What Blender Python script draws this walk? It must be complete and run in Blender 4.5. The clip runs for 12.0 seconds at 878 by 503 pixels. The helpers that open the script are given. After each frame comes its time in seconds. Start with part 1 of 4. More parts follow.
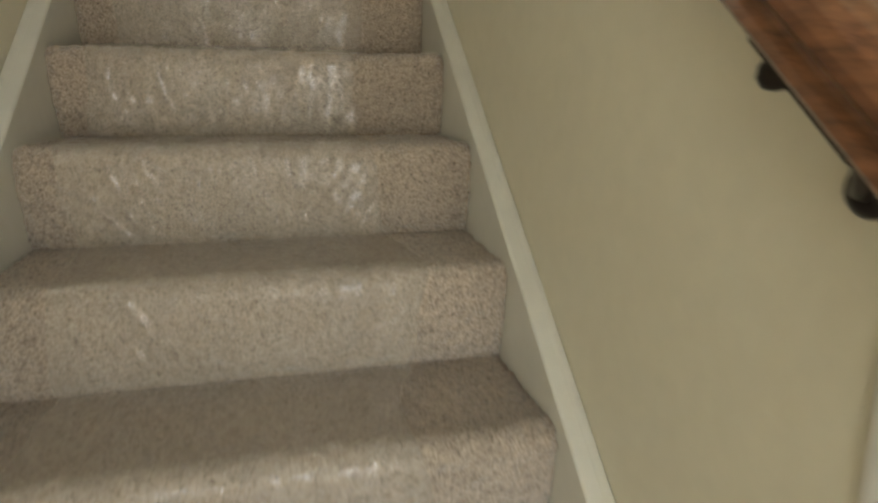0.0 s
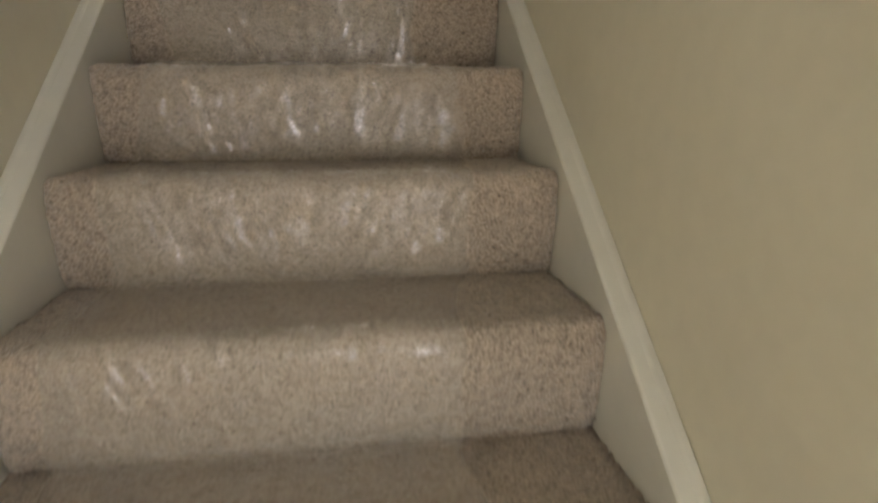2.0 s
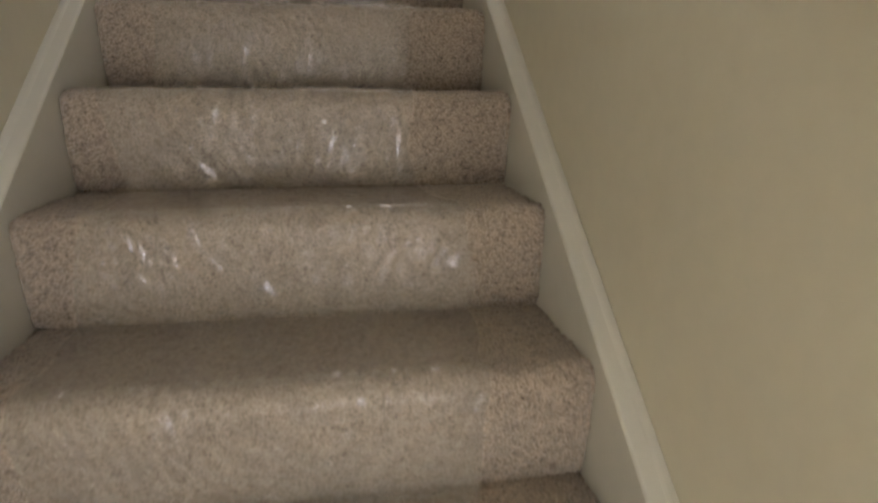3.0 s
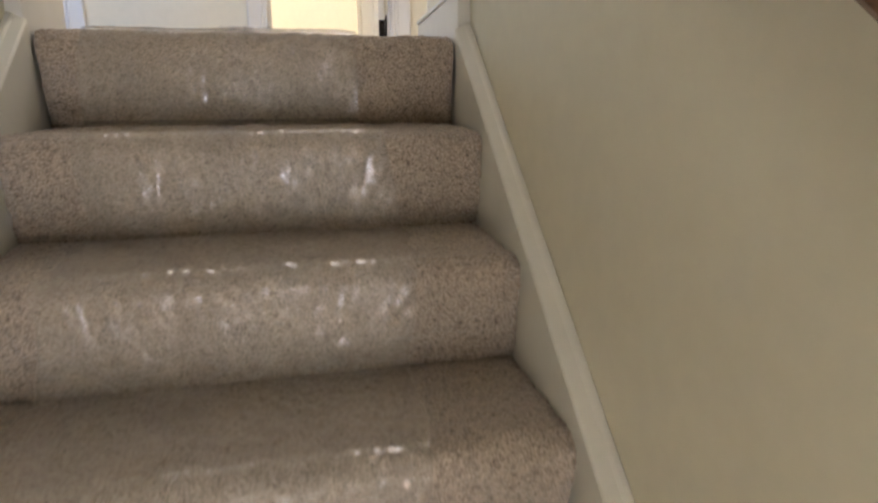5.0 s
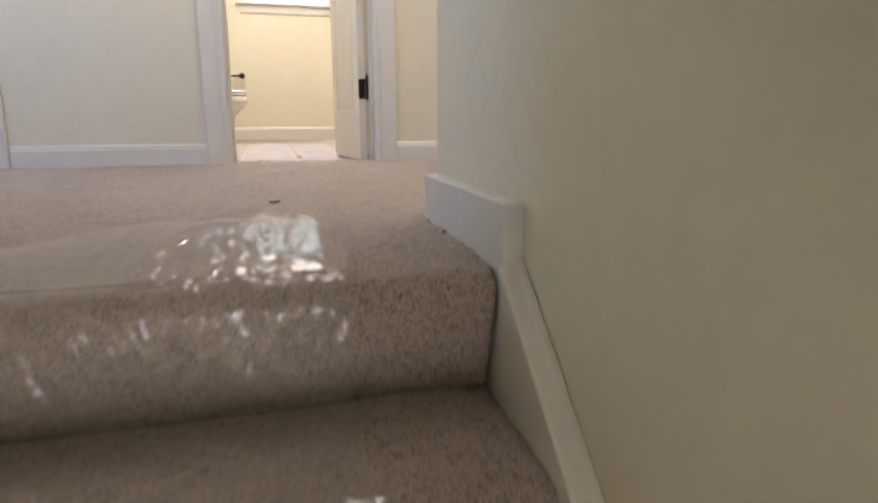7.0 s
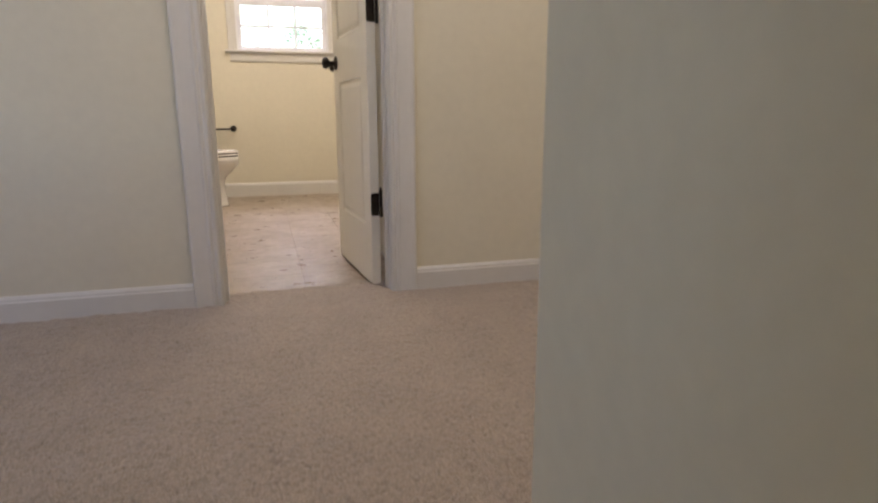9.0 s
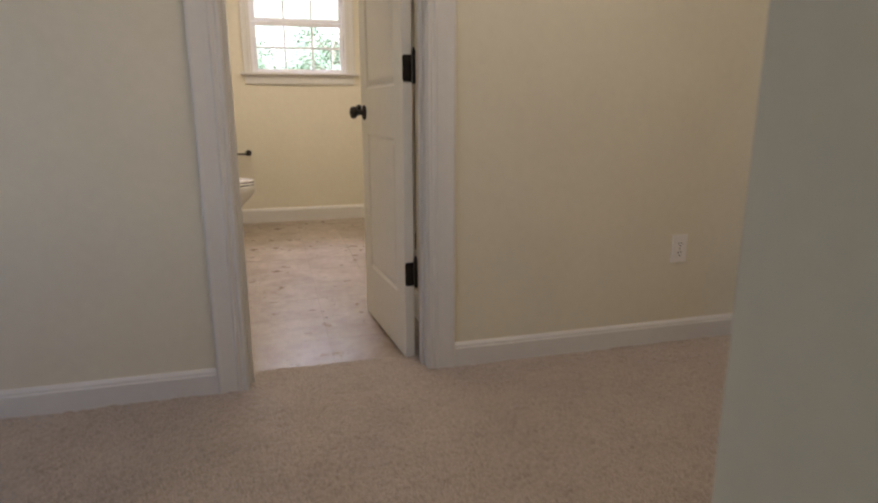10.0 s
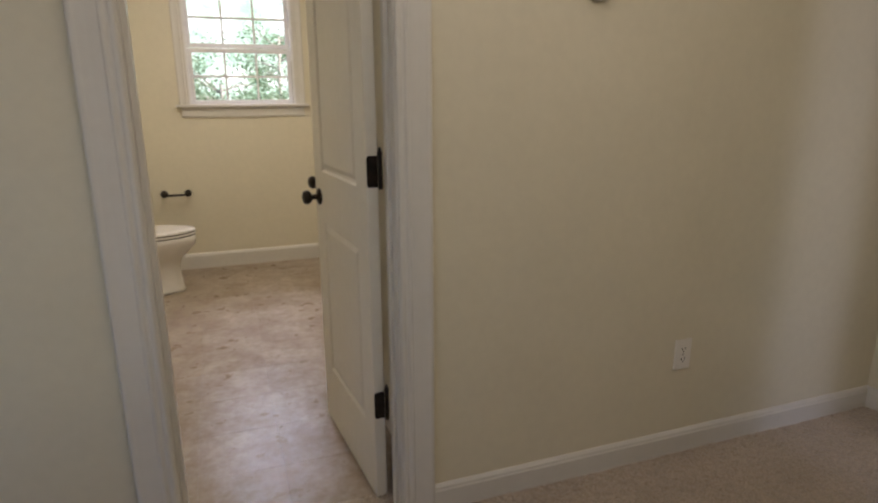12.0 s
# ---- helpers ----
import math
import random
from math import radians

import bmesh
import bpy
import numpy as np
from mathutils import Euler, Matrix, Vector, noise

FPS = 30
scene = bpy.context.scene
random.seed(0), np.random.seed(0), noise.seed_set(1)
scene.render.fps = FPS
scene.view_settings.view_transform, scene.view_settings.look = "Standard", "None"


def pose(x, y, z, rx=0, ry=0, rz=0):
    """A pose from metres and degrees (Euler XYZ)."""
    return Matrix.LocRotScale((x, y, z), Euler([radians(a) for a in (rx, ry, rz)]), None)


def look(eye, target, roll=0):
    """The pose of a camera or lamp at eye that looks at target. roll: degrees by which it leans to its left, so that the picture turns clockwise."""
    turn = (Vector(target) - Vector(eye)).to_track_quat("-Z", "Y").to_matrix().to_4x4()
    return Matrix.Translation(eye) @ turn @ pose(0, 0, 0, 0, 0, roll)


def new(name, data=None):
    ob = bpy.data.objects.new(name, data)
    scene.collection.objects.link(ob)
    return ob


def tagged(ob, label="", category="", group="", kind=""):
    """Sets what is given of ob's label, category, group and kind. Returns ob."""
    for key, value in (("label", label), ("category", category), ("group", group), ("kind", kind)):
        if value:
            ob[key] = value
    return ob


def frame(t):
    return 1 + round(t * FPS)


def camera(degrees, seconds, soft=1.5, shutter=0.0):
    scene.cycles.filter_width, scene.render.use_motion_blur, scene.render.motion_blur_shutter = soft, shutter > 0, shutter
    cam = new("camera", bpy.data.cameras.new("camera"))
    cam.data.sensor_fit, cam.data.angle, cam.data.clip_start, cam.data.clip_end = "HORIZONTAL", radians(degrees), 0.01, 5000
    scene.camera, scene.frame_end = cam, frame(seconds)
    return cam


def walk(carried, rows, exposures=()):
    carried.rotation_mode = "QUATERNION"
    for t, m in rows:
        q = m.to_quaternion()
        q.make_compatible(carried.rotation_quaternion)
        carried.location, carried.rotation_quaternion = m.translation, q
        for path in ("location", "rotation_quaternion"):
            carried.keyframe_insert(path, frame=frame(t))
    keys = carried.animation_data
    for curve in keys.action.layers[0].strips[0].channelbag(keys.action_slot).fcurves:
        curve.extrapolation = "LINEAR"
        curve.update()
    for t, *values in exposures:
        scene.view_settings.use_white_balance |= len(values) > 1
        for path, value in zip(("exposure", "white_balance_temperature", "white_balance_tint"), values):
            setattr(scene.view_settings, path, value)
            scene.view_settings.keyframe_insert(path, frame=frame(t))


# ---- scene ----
ROWS = [
    # seconds, x, y, z, yaw, pitch, roll
    (0.0, -0.351, -2.713, -1.339, -13.809, -11.675, 0.268),
    (0.5, -0.319, -2.513, -1.253, -10.955, -11.898, 0.469),
    (1.0, -0.331, -2.365, -1.135, -10.376, -11.556, 0.153),
    (1.5, -0.353, -2.227, -1.003, -8.925, -11.251, 0.181),
    (2.0, -0.351, -2.099, -0.932, -8.553, -10.414, 0.410),
    (2.5, -0.340, -1.952, -0.773, -9.278, -10.905, 0.256),
    (3.0, -0.337, -1.844, -0.676, -9.586, -10.968, 0.294),
    (5.0, -0.326, -1.346, -0.199, -12.554, -11.745, 0.677),
    (5.5, -0.311, -1.204, -0.126, -13.141, -11.598, 0.958),
    (6.0, -0.279, -1.062, -0.022, -14.232, -11.358, 0.153),
    (6.5, -0.296, -0.916, 0.088, -14.510, -12.346, 0.425),
    (7.0, -0.293, -0.804, 0.201, -15.283, -12.571, 0.064),
    (7.5, -0.281, -0.648, 0.333, -15.932, -12.478, -0.004),
    (9.5, -0.302, -0.134, 0.807, -16.047, -12.938, 0.231),
    (10.0, -0.342, -0.002, 0.943, -15.421, -13.330, 0.079),
    (10.5, -0.356, 0.090, 1.055, -15.300, -13.376, -0.008),
    (11.0, -0.308, 0.247, 1.106, -15.600, -13.387, 0.079),
    (11.5, -0.279, 0.322, 1.218, -16.907, -14.171, 0.193),
    (12.0, -0.277, 0.441, 1.297, -19.901, -14.574, 0.246),
]
cam = camera(71.95, 12.0, soft=2.2, shutter=0.5)
walk(cam, [(r[0], pose(r[1], r[2], r[3], 90 + r[5], r[6], r[4])) for r in ROWS],
     exposures=[(0.0, 1.82, 6250, 4), (2.5, 2.32, 6050, 12), (3.2, 2.40, 6000, 13), (5.0, 2.92, 5900, 15), (6.5, 2.74, 5850, 16), (7.5, 2.45, 5900, 19), (9.5, 1.65, 6250, 20), (12.0, 1.18, 6350, 15)])

# ---- world, sun, large lights ----
world = bpy.data.worlds.new("sky")
scene.world = world
world.use_nodes = True
wn = world.node_tree
sky = wn.nodes.new("ShaderNodeTexSky")
sky.sky_type, sky.sun_disc = "NISHITA", False
sky.sun_elevation, sky.sun_rotation = radians(41), radians(131)
wn.links.new(sky.outputs[0], wn.nodes["Background"].inputs[0])
wn.nodes["Background"].inputs[1].default_value = 0.15


def lamp(name, kind, energy, m, colour=(1, 1, 1), size=(1, 1)):
    data = bpy.data.lights.new(name, kind)
    data.energy, data.color = energy, colour
    if kind == "AREA":
        data.shape, data.size, data.size_y = "RECTANGLE", size[0], size[1]
    ob = new(name, data)
    ob.matrix_world = m
    return ob


sun = lamp("sun", "SUN", 5.0, look((14, -4, 16), (0, 8, 0)), (1, 0.95, 0.86))
sun.data.angle = radians(0.5)
# daylight for the hall, the rooms beside it and the entry downstairs; all windows but the bathroom's are unseen
lamp("daylight_hall_window", "AREA", 0.42, look((-3.02, 0.62, 1.35), (0, 0.72, 0.75)), (0.76, 0.83, 1.0), (0.75, 1.2))
# added fill for the north wall; no window is known on this side
lamp("hall_south_fill_light", "AREA", 1.25, look((-1.95, 0.08, 1.35), (-1.2, 2.0, 0.8)), (0.72, 0.77, 1.0), (0.8, 1.2))
lamp("daylight_side_room", "AREA", 13.0, look((1.76, -2.52, 1.40), (1.82, 2.0, 0.7)), (0.76, 0.79, 1.0), (0.42, 1.3))
# front door and entry window are out of view, placed by the stairs' light
lamp("daylight_front_door", "AREA", 8.0, look((0.02, -5.02, -1.70), (-0.30, -1.9, -1.6)), (1.0, 0.97, 0.91), (0.7, 1.6))
lamp("daylight_entry_window", "AREA", 4.8, look((-1.46, -5.02, -1.45), (-0.4, -2.2, -1.2)), (1.0, 0.96, 0.86), (0.86, 1.1))
# added lamp hung outside above the view, in place of sky light
lamp("daylight_bath_window", "AREA", 38, look((-0.05, 6.6, 2.95), (-0.15, 3.6, 0.2)), (0.72, 0.75, 1.0), (1.4, 0.6))
# added fill that brightens the room behind the other door
lamp("bedroom_fill_light", "AREA", 2.2, look((-2.98, 3.6, 1.4), (-1.5, 3.6, 1.0)), (0.9, 0.94, 1.0), (0.9, 1.1))
# added warm fill lights under the bathroom and hall ceilings; no fixture is seen
lamp("bath_fill_light", "AREA", 9.0, pose(-0.2, 4.0, 2.36), (1.0, 0.88, 0.68), (1.2, 1.2))
lamp("hall_fill_light", "AREA", 5.0, pose(0.42, 1.08, 2.36), (1.0, 0.88, 0.72), (1.5, 1.3))

# ---- plan ----
G, R, W, N = 0.2172, 0.1939, 0.8034, 14        # going, rise, stair width, risers
XR, XL = 0.035, -W - 0.035                      # faces of the stair walls
ZL, ZC = -R * N, 2.40                           # lower floor, upper ceiling
YR, YL = 0.409, 0.175                           # ends of the stair walls
YD, YB = 2.035, 2.150                           # bathroom wall, its two faces
YW = 5.385                                      # window wall of the bathroom
XE, XWEST = 2.24, -3.0                          # ends of the hall


# ---- materials ----
def mat(name):
    m = bpy.data.materials.new(name)
    m.use_nodes = True
    nt = m.node_tree
    return m, nt, nt.nodes["Principled BSDF"]


def node(nt, kind, **sets):
    n = nt.nodes.new(kind)
    for key, value in sets.items():
        n.inputs[key].default_value = value
    return n


def coords(nt, scale=(1, 1, 1)):
    c = nt.nodes.new("ShaderNodeTexCoord")
    mp = nt.nodes.new("ShaderNodeMapping")
    mp.inputs["Scale"].default_value = scale
    nt.links.new(c.outputs["Object"], mp.inputs["Vector"])
    return mp.outputs["Vector"]


def noise_tex(nt, vec, scale, detail=4.0, rough=0.55):
    n = node(nt, "ShaderNodeTexNoise", Scale=scale, Detail=detail, Roughness=rough)
    nt.links.new(vec, n.inputs["Vector"])
    return n.outputs["Fac"]


def ramp(nt, fac, stops):
    r = nt.nodes.new("ShaderNodeValToRGB")
    e = r.color_ramp.elements
    while len(e) < len(stops):
        e.new(0.5)
    for el, (pos, col) in zip(e, stops):
        el.position, el.color = pos, (*col, 1)
    nt.links.new(fac, r.inputs[0])
    return r.outputs[0]


def mixed(nt, a, b, fac, how="MULTIPLY"):
    n = nt.nodes.new("ShaderNodeMix")
    n.data_type, n.blend_type = "RGBA", how
    n.inputs[0].default_value = fac
    nt.links.new(a, n.inputs[6])
    nt.links.new(b, n.inputs[7])
    return n.outputs[2]


def bumped(nt, bsdf, height, strength, distance):
    b = node(nt, "ShaderNodeBump", Strength=strength, Distance=distance)
    nt.links.new(height, b.inputs["Height"])
    nt.links.new(b.outputs[0], bsdf.inputs["Normal"])


def grey(v):
    return (v, v, v)


def painted(name, colour, rough, grain=70, relief=0.0006, dirt=0.12):
    m, nt, b = mat(name)
    v = coords(nt)
    big = ramp(nt, noise_tex(nt, v, 1.7, 5), [(0.3, tuple(c * (1 - dirt) for c in colour)), (0.7, colour)])
    small = ramp(nt, noise_tex(nt, v, 28, 4), [(0.3, grey(0.955)), (0.75, grey(1.0))])
    nt.links.new(mixed(nt, big, small, 1.0), b.inputs["Base Color"])
    rr = ramp(nt, noise_tex(nt, v, 6, 4), [(0.3, grey(rough - 0.07)), (0.7, grey(rough + 0.07))])
    nt.links.new(rr, b.inputs["Roughness"])
    bumped(nt, b, noise_tex(nt, v, grain, 3), 0.35, relief)
    return m


WALL = painted("cream_wall_paint", (0.73, 0.68, 0.54), 0.62, 160, 0.0007, 0.07)
BATHWALL = painted("bath_cream_paint", (0.75, 0.70, 0.565), 0.55, 160, 0.0007, 0.06)
CEIL = painted("ceiling_paint", (0.80, 0.79, 0.76), 0.8, 120, 0.001, 0.05)
TRIM = painted("white_trim_paint", (0.70, 0.68, 0.64), 0.36, 40, 0.0004, 0.06)
SKIRT = painted("cream_trim_paint", (0.70, 0.675, 0.60), 0.36, 40, 0.0004, 0.07)
DOORPAINT = painted("white_door_paint", (0.80, 0.77, 0.69), 0.38, 60, 0.0004, 0.05)
VINYL_FRAME = painted("white_window_vinyl", (0.82, 0.82, 0.84), 0.30, 30, 0.0002, 0.04)


def carpet_material():
    m, nt, b = mat("beige_carpet")
    v = coords(nt)
    tuft = nt.nodes.new("ShaderNodeTexVoronoi")
    tuft.inputs["Scale"].default_value = 260
    nt.links.new(v, tuft.inputs["Vector"])
    # darkens towards the gaps between tufts: crevice shade put into the colour
    tone = ramp(nt, tuft.outputs["Distance"], [(0.0, (0.60, 0.51, 0.42)), (0.55, (0.50, 0.42, 0.34)), (1.0, (0.20, 0.16, 0.12))])
    fleck = ramp(nt, noise_tex(nt, v, 300, 3, 0.75), [(0.34, (0.34, 0.27, 0.22)), (0.46, (0.92, 0.90, 0.88)), (0.68, grey(1.14))])
    patch = ramp(nt, noise_tex(nt, v, 5, 5), [(0.25, (0.86, 0.85, 0.84)), (0.75, (1.06, 1.05, 1.04))])
    clump = ramp(nt, noise_tex(nt, v, 90, 4, 0.75), [(0.34, grey(0.58)), (0.50, grey(1.0)), (0.70, grey(1.12))])
    c = mixed(nt, mixed(nt, mixed(nt, tone, fleck, 0.85), clump, 0.75), patch, 1.0)
    nt.links.new(c, b.inputs["Base Color"])
    b.inputs["Roughness"].default_value = 0.95
    b.inputs["Specular IOR Level"].default_value = 0.15
    b.inputs["Sheen Weight"].default_value = 0.45
    b.inputs["Sheen Roughness"].default_value = 0.5
    bumped(nt, b, noise_tex(nt, v, 260, 4, 0.7), 0.9, 0.004)
    return m


CARPET = carpet_material()


def film_material():
    m, nt, b = mat("clear_plastic_film")
    out = nt.nodes["Material Output"]
    v = coords(nt)
    clear = node(nt, "ShaderNodeBsdfTransparent", Color=(0.985, 0.985, 0.98, 1))
    haze = node(nt, "ShaderNodeBsdfDiffuse", Color=(0.74, 0.66, 0.57, 1))
    gloss = node(nt, "ShaderNodeBsdfGlossy", Color=(0.66, 0.645, 0.685, 1), Roughness=0.11)
    b1 = node(nt, "ShaderNodeBump", Strength=0.025, Distance=0.002)
    nt.links.new(noise_tex(nt, v, 110, 3, 0.6), b1.inputs["Height"])
    nt.links.new(b1.outputs[0], gloss.inputs["Normal"])
    m1 = node(nt, "ShaderNodeMixShader", Fac=0.25)
    nt.links.new(clear.outputs[0], m1.inputs[1])
    nt.links.new(haze.outputs[0], m1.inputs[2])
    fr = node(nt, "ShaderNodeFresnel", IOR=1.50)
    nt.links.new(b1.outputs[0], fr.inputs["Normal"])
    m2 = node(nt, "ShaderNodeMixShader")
    lim = nt.nodes.new("ShaderNodeMath")
    lim.operation = "MINIMUM"
    lim.inputs[1].default_value = 0.16
    nt.links.new(fr.outputs[0], lim.inputs[0])
    nt.links.new(lim.outputs[0], m2.inputs[0])
    nt.links.new(m1.outputs[0], m2.inputs[1])
    nt.links.new(gloss.outputs[0], m2.inputs[2])
    nt.links.new(m2.outputs[0], out.inputs["Surface"])
    nt.nodes.remove(b)
    return m


FILM = film_material()


def wood_material():
    m, nt, b = mat("brown_stained_oak")
    v = coords(nt, (14, 1.0, 14))
    g = noise_tex(nt, v, 9, 8, 0.65)
    c = ramp(nt, g, [(0.30, (0.055, 0.022, 0.010)), (0.52, (0.17, 0.070, 0.030)), (0.75, (0.26, 0.115, 0.050))])
    nt.links.new(c, b.inputs["Base Color"])
    b.inputs["Roughness"].default_value = 0.33
    b.inputs["Coat Weight"].default_value = 0.3
    bumped(nt, b, g, 0.3, 0.001)
    return m


WOOD = wood_material()


def bronze_material():
    m, nt, b = mat("oil_rubbed_bronze")
    v = coords(nt)
    c = ramp(nt, noise_tex(nt, v, 40, 4), [(0.3, (0.010, 0.008, 0.007)), (0.8, (0.035, 0.026, 0.020))])
    nt.links.new(c, b.inputs["Base Color"])
    b.inputs["Metallic"].default_value = 0.6
    b.inputs["Roughness"].default_value = 0.38
    return m


BRONZE = bronze_material()


def vinyl_material():
    m, nt, b = mat("stone_look_vinyl")
    v = nt.nodes.new("ShaderNodeNewGeometry").outputs["Position"]
    oi = nt.nodes.new("ShaderNodeObjectInfo")
    big = ramp(nt, noise_tex(nt, v, 4.5, 4, 0.6), [(0.30, (0.27, 0.205, 0.14)), (0.70, (0.41, 0.355, 0.295))])
    mid = ramp(nt, noise_tex(nt, v, 24, 7, 0.68), [(0.36, (0.80, 0.76, 0.70)), (0.62, (1.10, 1.10, 1.12))])
    tint = ramp(nt, oi.outputs["Random"], [(0.0, (0.95, 0.94, 0.93)), (1.0, (1.03, 1.03, 1.03))])
    nt.links.new(mixed(nt, mixed(nt, big, mid, 1.0), tint, 1.0), b.inputs["Base Color"])
    rr = ramp(nt, noise_tex(nt, v, 11, 5), [(0.3, grey(0.26)), (0.7, grey(0.38))])
    nt.links.new(rr, b.inputs["Roughness"])
    bumped(nt, b, noise_tex(nt, v, 45, 4, 0.5), 0.05, 0.0008)
    return m


VINYL = vinyl_material()


def plain(name, colour, rough, metal=0.0, spread=0.08, scale=12):
    m, nt, b = mat(name)
    v = coords(nt)
    c = ramp(nt, noise_tex(nt, v, scale, 5), [(0.3, tuple(k * (1 - spread) for k in colour)), (0.7, colour)])
    nt.links.new(c, b.inputs["Base Color"])
    b.inputs["Roughness"].default_value, b.inputs["Metallic"].default_value = rough, metal
    return m


PORCELAIN = plain("white_porcelain", (0.82, 0.80, 0.76), 0.10, 0, 0.03)
# near-black that stands in for the shade in gaps and slots
GAP_SHADE = plain("dark_gap_shade", (0.02, 0.018, 0.016), 0.7)
PLASTIC = plain("white_plastic", (0.80, 0.77, 0.72), 0.35, 0, 0.03)
GROUT = plain("floor_joint", (0.40, 0.355, 0.30), 0.8, 0, 0.2, 30)
STEEL = plain("aged_steel", (0.35, 0.33, 0.30), 0.4, 1.0)
DEBRIS = plain("dry_leaf_flake", (0.10, 0.065, 0.045), 0.9, 0, 0.3, 60)
BARK = plain("pale_bark", (0.42, 0.38, 0.33), 0.9, 0, 0.5, 9)
SOIL = plain("leaf_litter_ground", (0.16, 0.15, 0.08), 0.95, 0, 0.5, 1.5)
TREADWOOD = plain("rough_stair_timber", (0.30, 0.20, 0.12), 0.8, 0, 0.3, 9)


def glass_material():
    m, nt, b = mat("window_glass")
    b.inputs["Base Color"].default_value = (0.98, 1.0, 0.99, 1)
    b.inputs["Roughness"].default_value = 0.0
    b.inputs["IOR"].default_value = 1.45
    b.inputs["Transmission Weight"].default_value = 1.0
    return m


GLASS = glass_material()


def leaf_material():
    m, nt, b = mat("green_leaves")
    geo = nt.nodes.new("ShaderNodeNewGeometry")
    c = ramp(nt, geo.outputs["Random Per Island"], [(0.0, (0.14, 0.22, 0.12)), (0.6, (0.20, 0.29, 0.17)), (1.0, (0.29, 0.36, 0.24))])
    nt.links.new(c, b.inputs["Base Color"])
    b.inputs["Roughness"].default_value = 0.45
    b.inputs["Transmission Weight"].default_value = 0.0
    tr = node(nt, "ShaderNodeBsdfTranslucent")
    nt.links.new(c, tr.inputs[0])
    mx = node(nt, "ShaderNodeMixShader", Fac=0.5)
    nt.links.new(b.outputs[0], mx.inputs[1])
    nt.links.new(tr.outputs[0], mx.inputs[2])
    nt.links.new(mx.outputs[0], nt.nodes["Material Output"].inputs[0])
    return m


LEAF = leaf_material()


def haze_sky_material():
    m, nt, b = mat("glowing_distance")
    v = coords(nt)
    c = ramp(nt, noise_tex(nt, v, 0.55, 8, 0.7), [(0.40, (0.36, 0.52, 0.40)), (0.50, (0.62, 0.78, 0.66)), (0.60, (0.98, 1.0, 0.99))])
    # sky and woods glow by emission, in place of their daylight
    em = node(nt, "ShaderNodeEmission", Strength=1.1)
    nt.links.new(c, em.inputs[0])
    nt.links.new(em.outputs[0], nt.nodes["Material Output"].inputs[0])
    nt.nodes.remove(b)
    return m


DISTANCE = haze_sky_material()


# ---- building helpers ----
def mesh_of(name, bm, material, smooth=False):
    me = bpy.data.meshes.new(name)
    bm.to_mesh(me)
    bm.free()
    me.materials.append(material)
    if smooth:
        me.polygons.foreach_set("use_smooth", [True] * len(me.polygons))
    return me


def part(name, bm, material, parent=None, label="", smooth=False, m=None):
    ob = new(name, mesh_of(name, bm, material, smooth))
    if parent:
        ob.parent = parent
    if m is not None:
        ob.matrix_local = m
    if label:
        tagged(ob, label)
    return ob


def thing(name, label, category, m=None, group="", kind=""):
    ob = new(name)
    ob.empty_display_size = 0.1
    if m is not None:
        ob.matrix_world = m
    return tagged(ob, label, category, group, kind)


def add_box(bm, x0, x1, y0, y1, z0, z1, bevel=0.0):
    res = bmesh.ops.create_cube(bm, size=1.0)
    vs = res["verts"]
    for v in vs:
        v.co = Vector((x0 + (v.co.x + 0.5) * (x1 - x0), y0 + (v.co.y + 0.5) * (y1 - y0), z0 + (v.co.z + 0.5) * (z1 - z0)))
    if bevel:
        es = {e for v in vs for e in v.link_edges}
        bmesh.ops.bevel(bm, geom=list(es), offset=bevel, segments=2, affect="EDGES", profile=0.6)
    return bm


def box(*a, bevel=0.0):
    return add_box(bmesh.new(), *a, bevel=bevel)


def add_prism(bm, outline, origin, u, v, way):
    """A closed outline in the plane (u, v) at origin, swept along way."""
    o, u, v, w = Vector(origin), Vector(u), Vector(v), Vector(way)
    a = [bm.verts.new(o + u * p + v * q) for p, q in outline]
    b = [bm.verts.new(o + u * p + v * q + w) for p, q in outline]
    n = len(a)
    for i in range(n):
        bm.faces.new((a[i], a[(i + 1) % n], b[(i + 1) % n], b[i]))
    bm.faces.new(a[::-1])
    bm.faces.new(b)
    bmesh.ops.recalc_face_normals(bm, faces=bm.faces)
    return bm


def add_lathe(bm, profile, m, seg=24):
    """Profile of (radius, height) turned about the local z of m."""
    rings = []
    for r, h in profile:
        rings.append([bm.verts.new(m @ Vector((r * math.cos(2 * math.pi * i / seg), r * math.sin(2 * math.pi * i / seg), h))) for i in range(seg)])
    for a, b in zip(rings, rings[1:]):
        for i in range(seg):
            bm.faces.new((a[i], a[(i + 1) % seg], b[(i + 1) % seg], b[i]))
    bm.faces.new(rings[0][::-1])
    bm.faces.new(rings[-1])
    bmesh.ops.recalc_face_normals(bm, faces=bm.faces)
    return bm


def add_tube(bm, points, radii, seg=12):
    pts = [Vector(p) for p in points]
    rings = []
    for i, p in enumerate(pts):
        d = (pts[min(i + 1, len(pts) - 1)] - pts[max(i - 1, 0)]).normalized()
        q = d.to_track_quat("Z", "Y").to_matrix()
        r = radii[i] if hasattr(radii, "__len__") else radii
        rings.append([bm.verts.new(p + q @ Vector((r * math.cos(2 * math.pi * k / seg), r * math.sin(2 * math.pi * k / seg), 0))) for k in range(seg)])
    for a, b in zip(rings, rings[1:]):
        for i in range(seg):
            bm.faces.new((a[i], a[(i + 1) % seg], b[(i + 1) % seg], b[i]))
    bm.faces.new(rings[0][::-1])
    bm.faces.new(rings[-1])
    bmesh.ops.recalc_face_normals(bm, faces=bm.faces)
    return bm


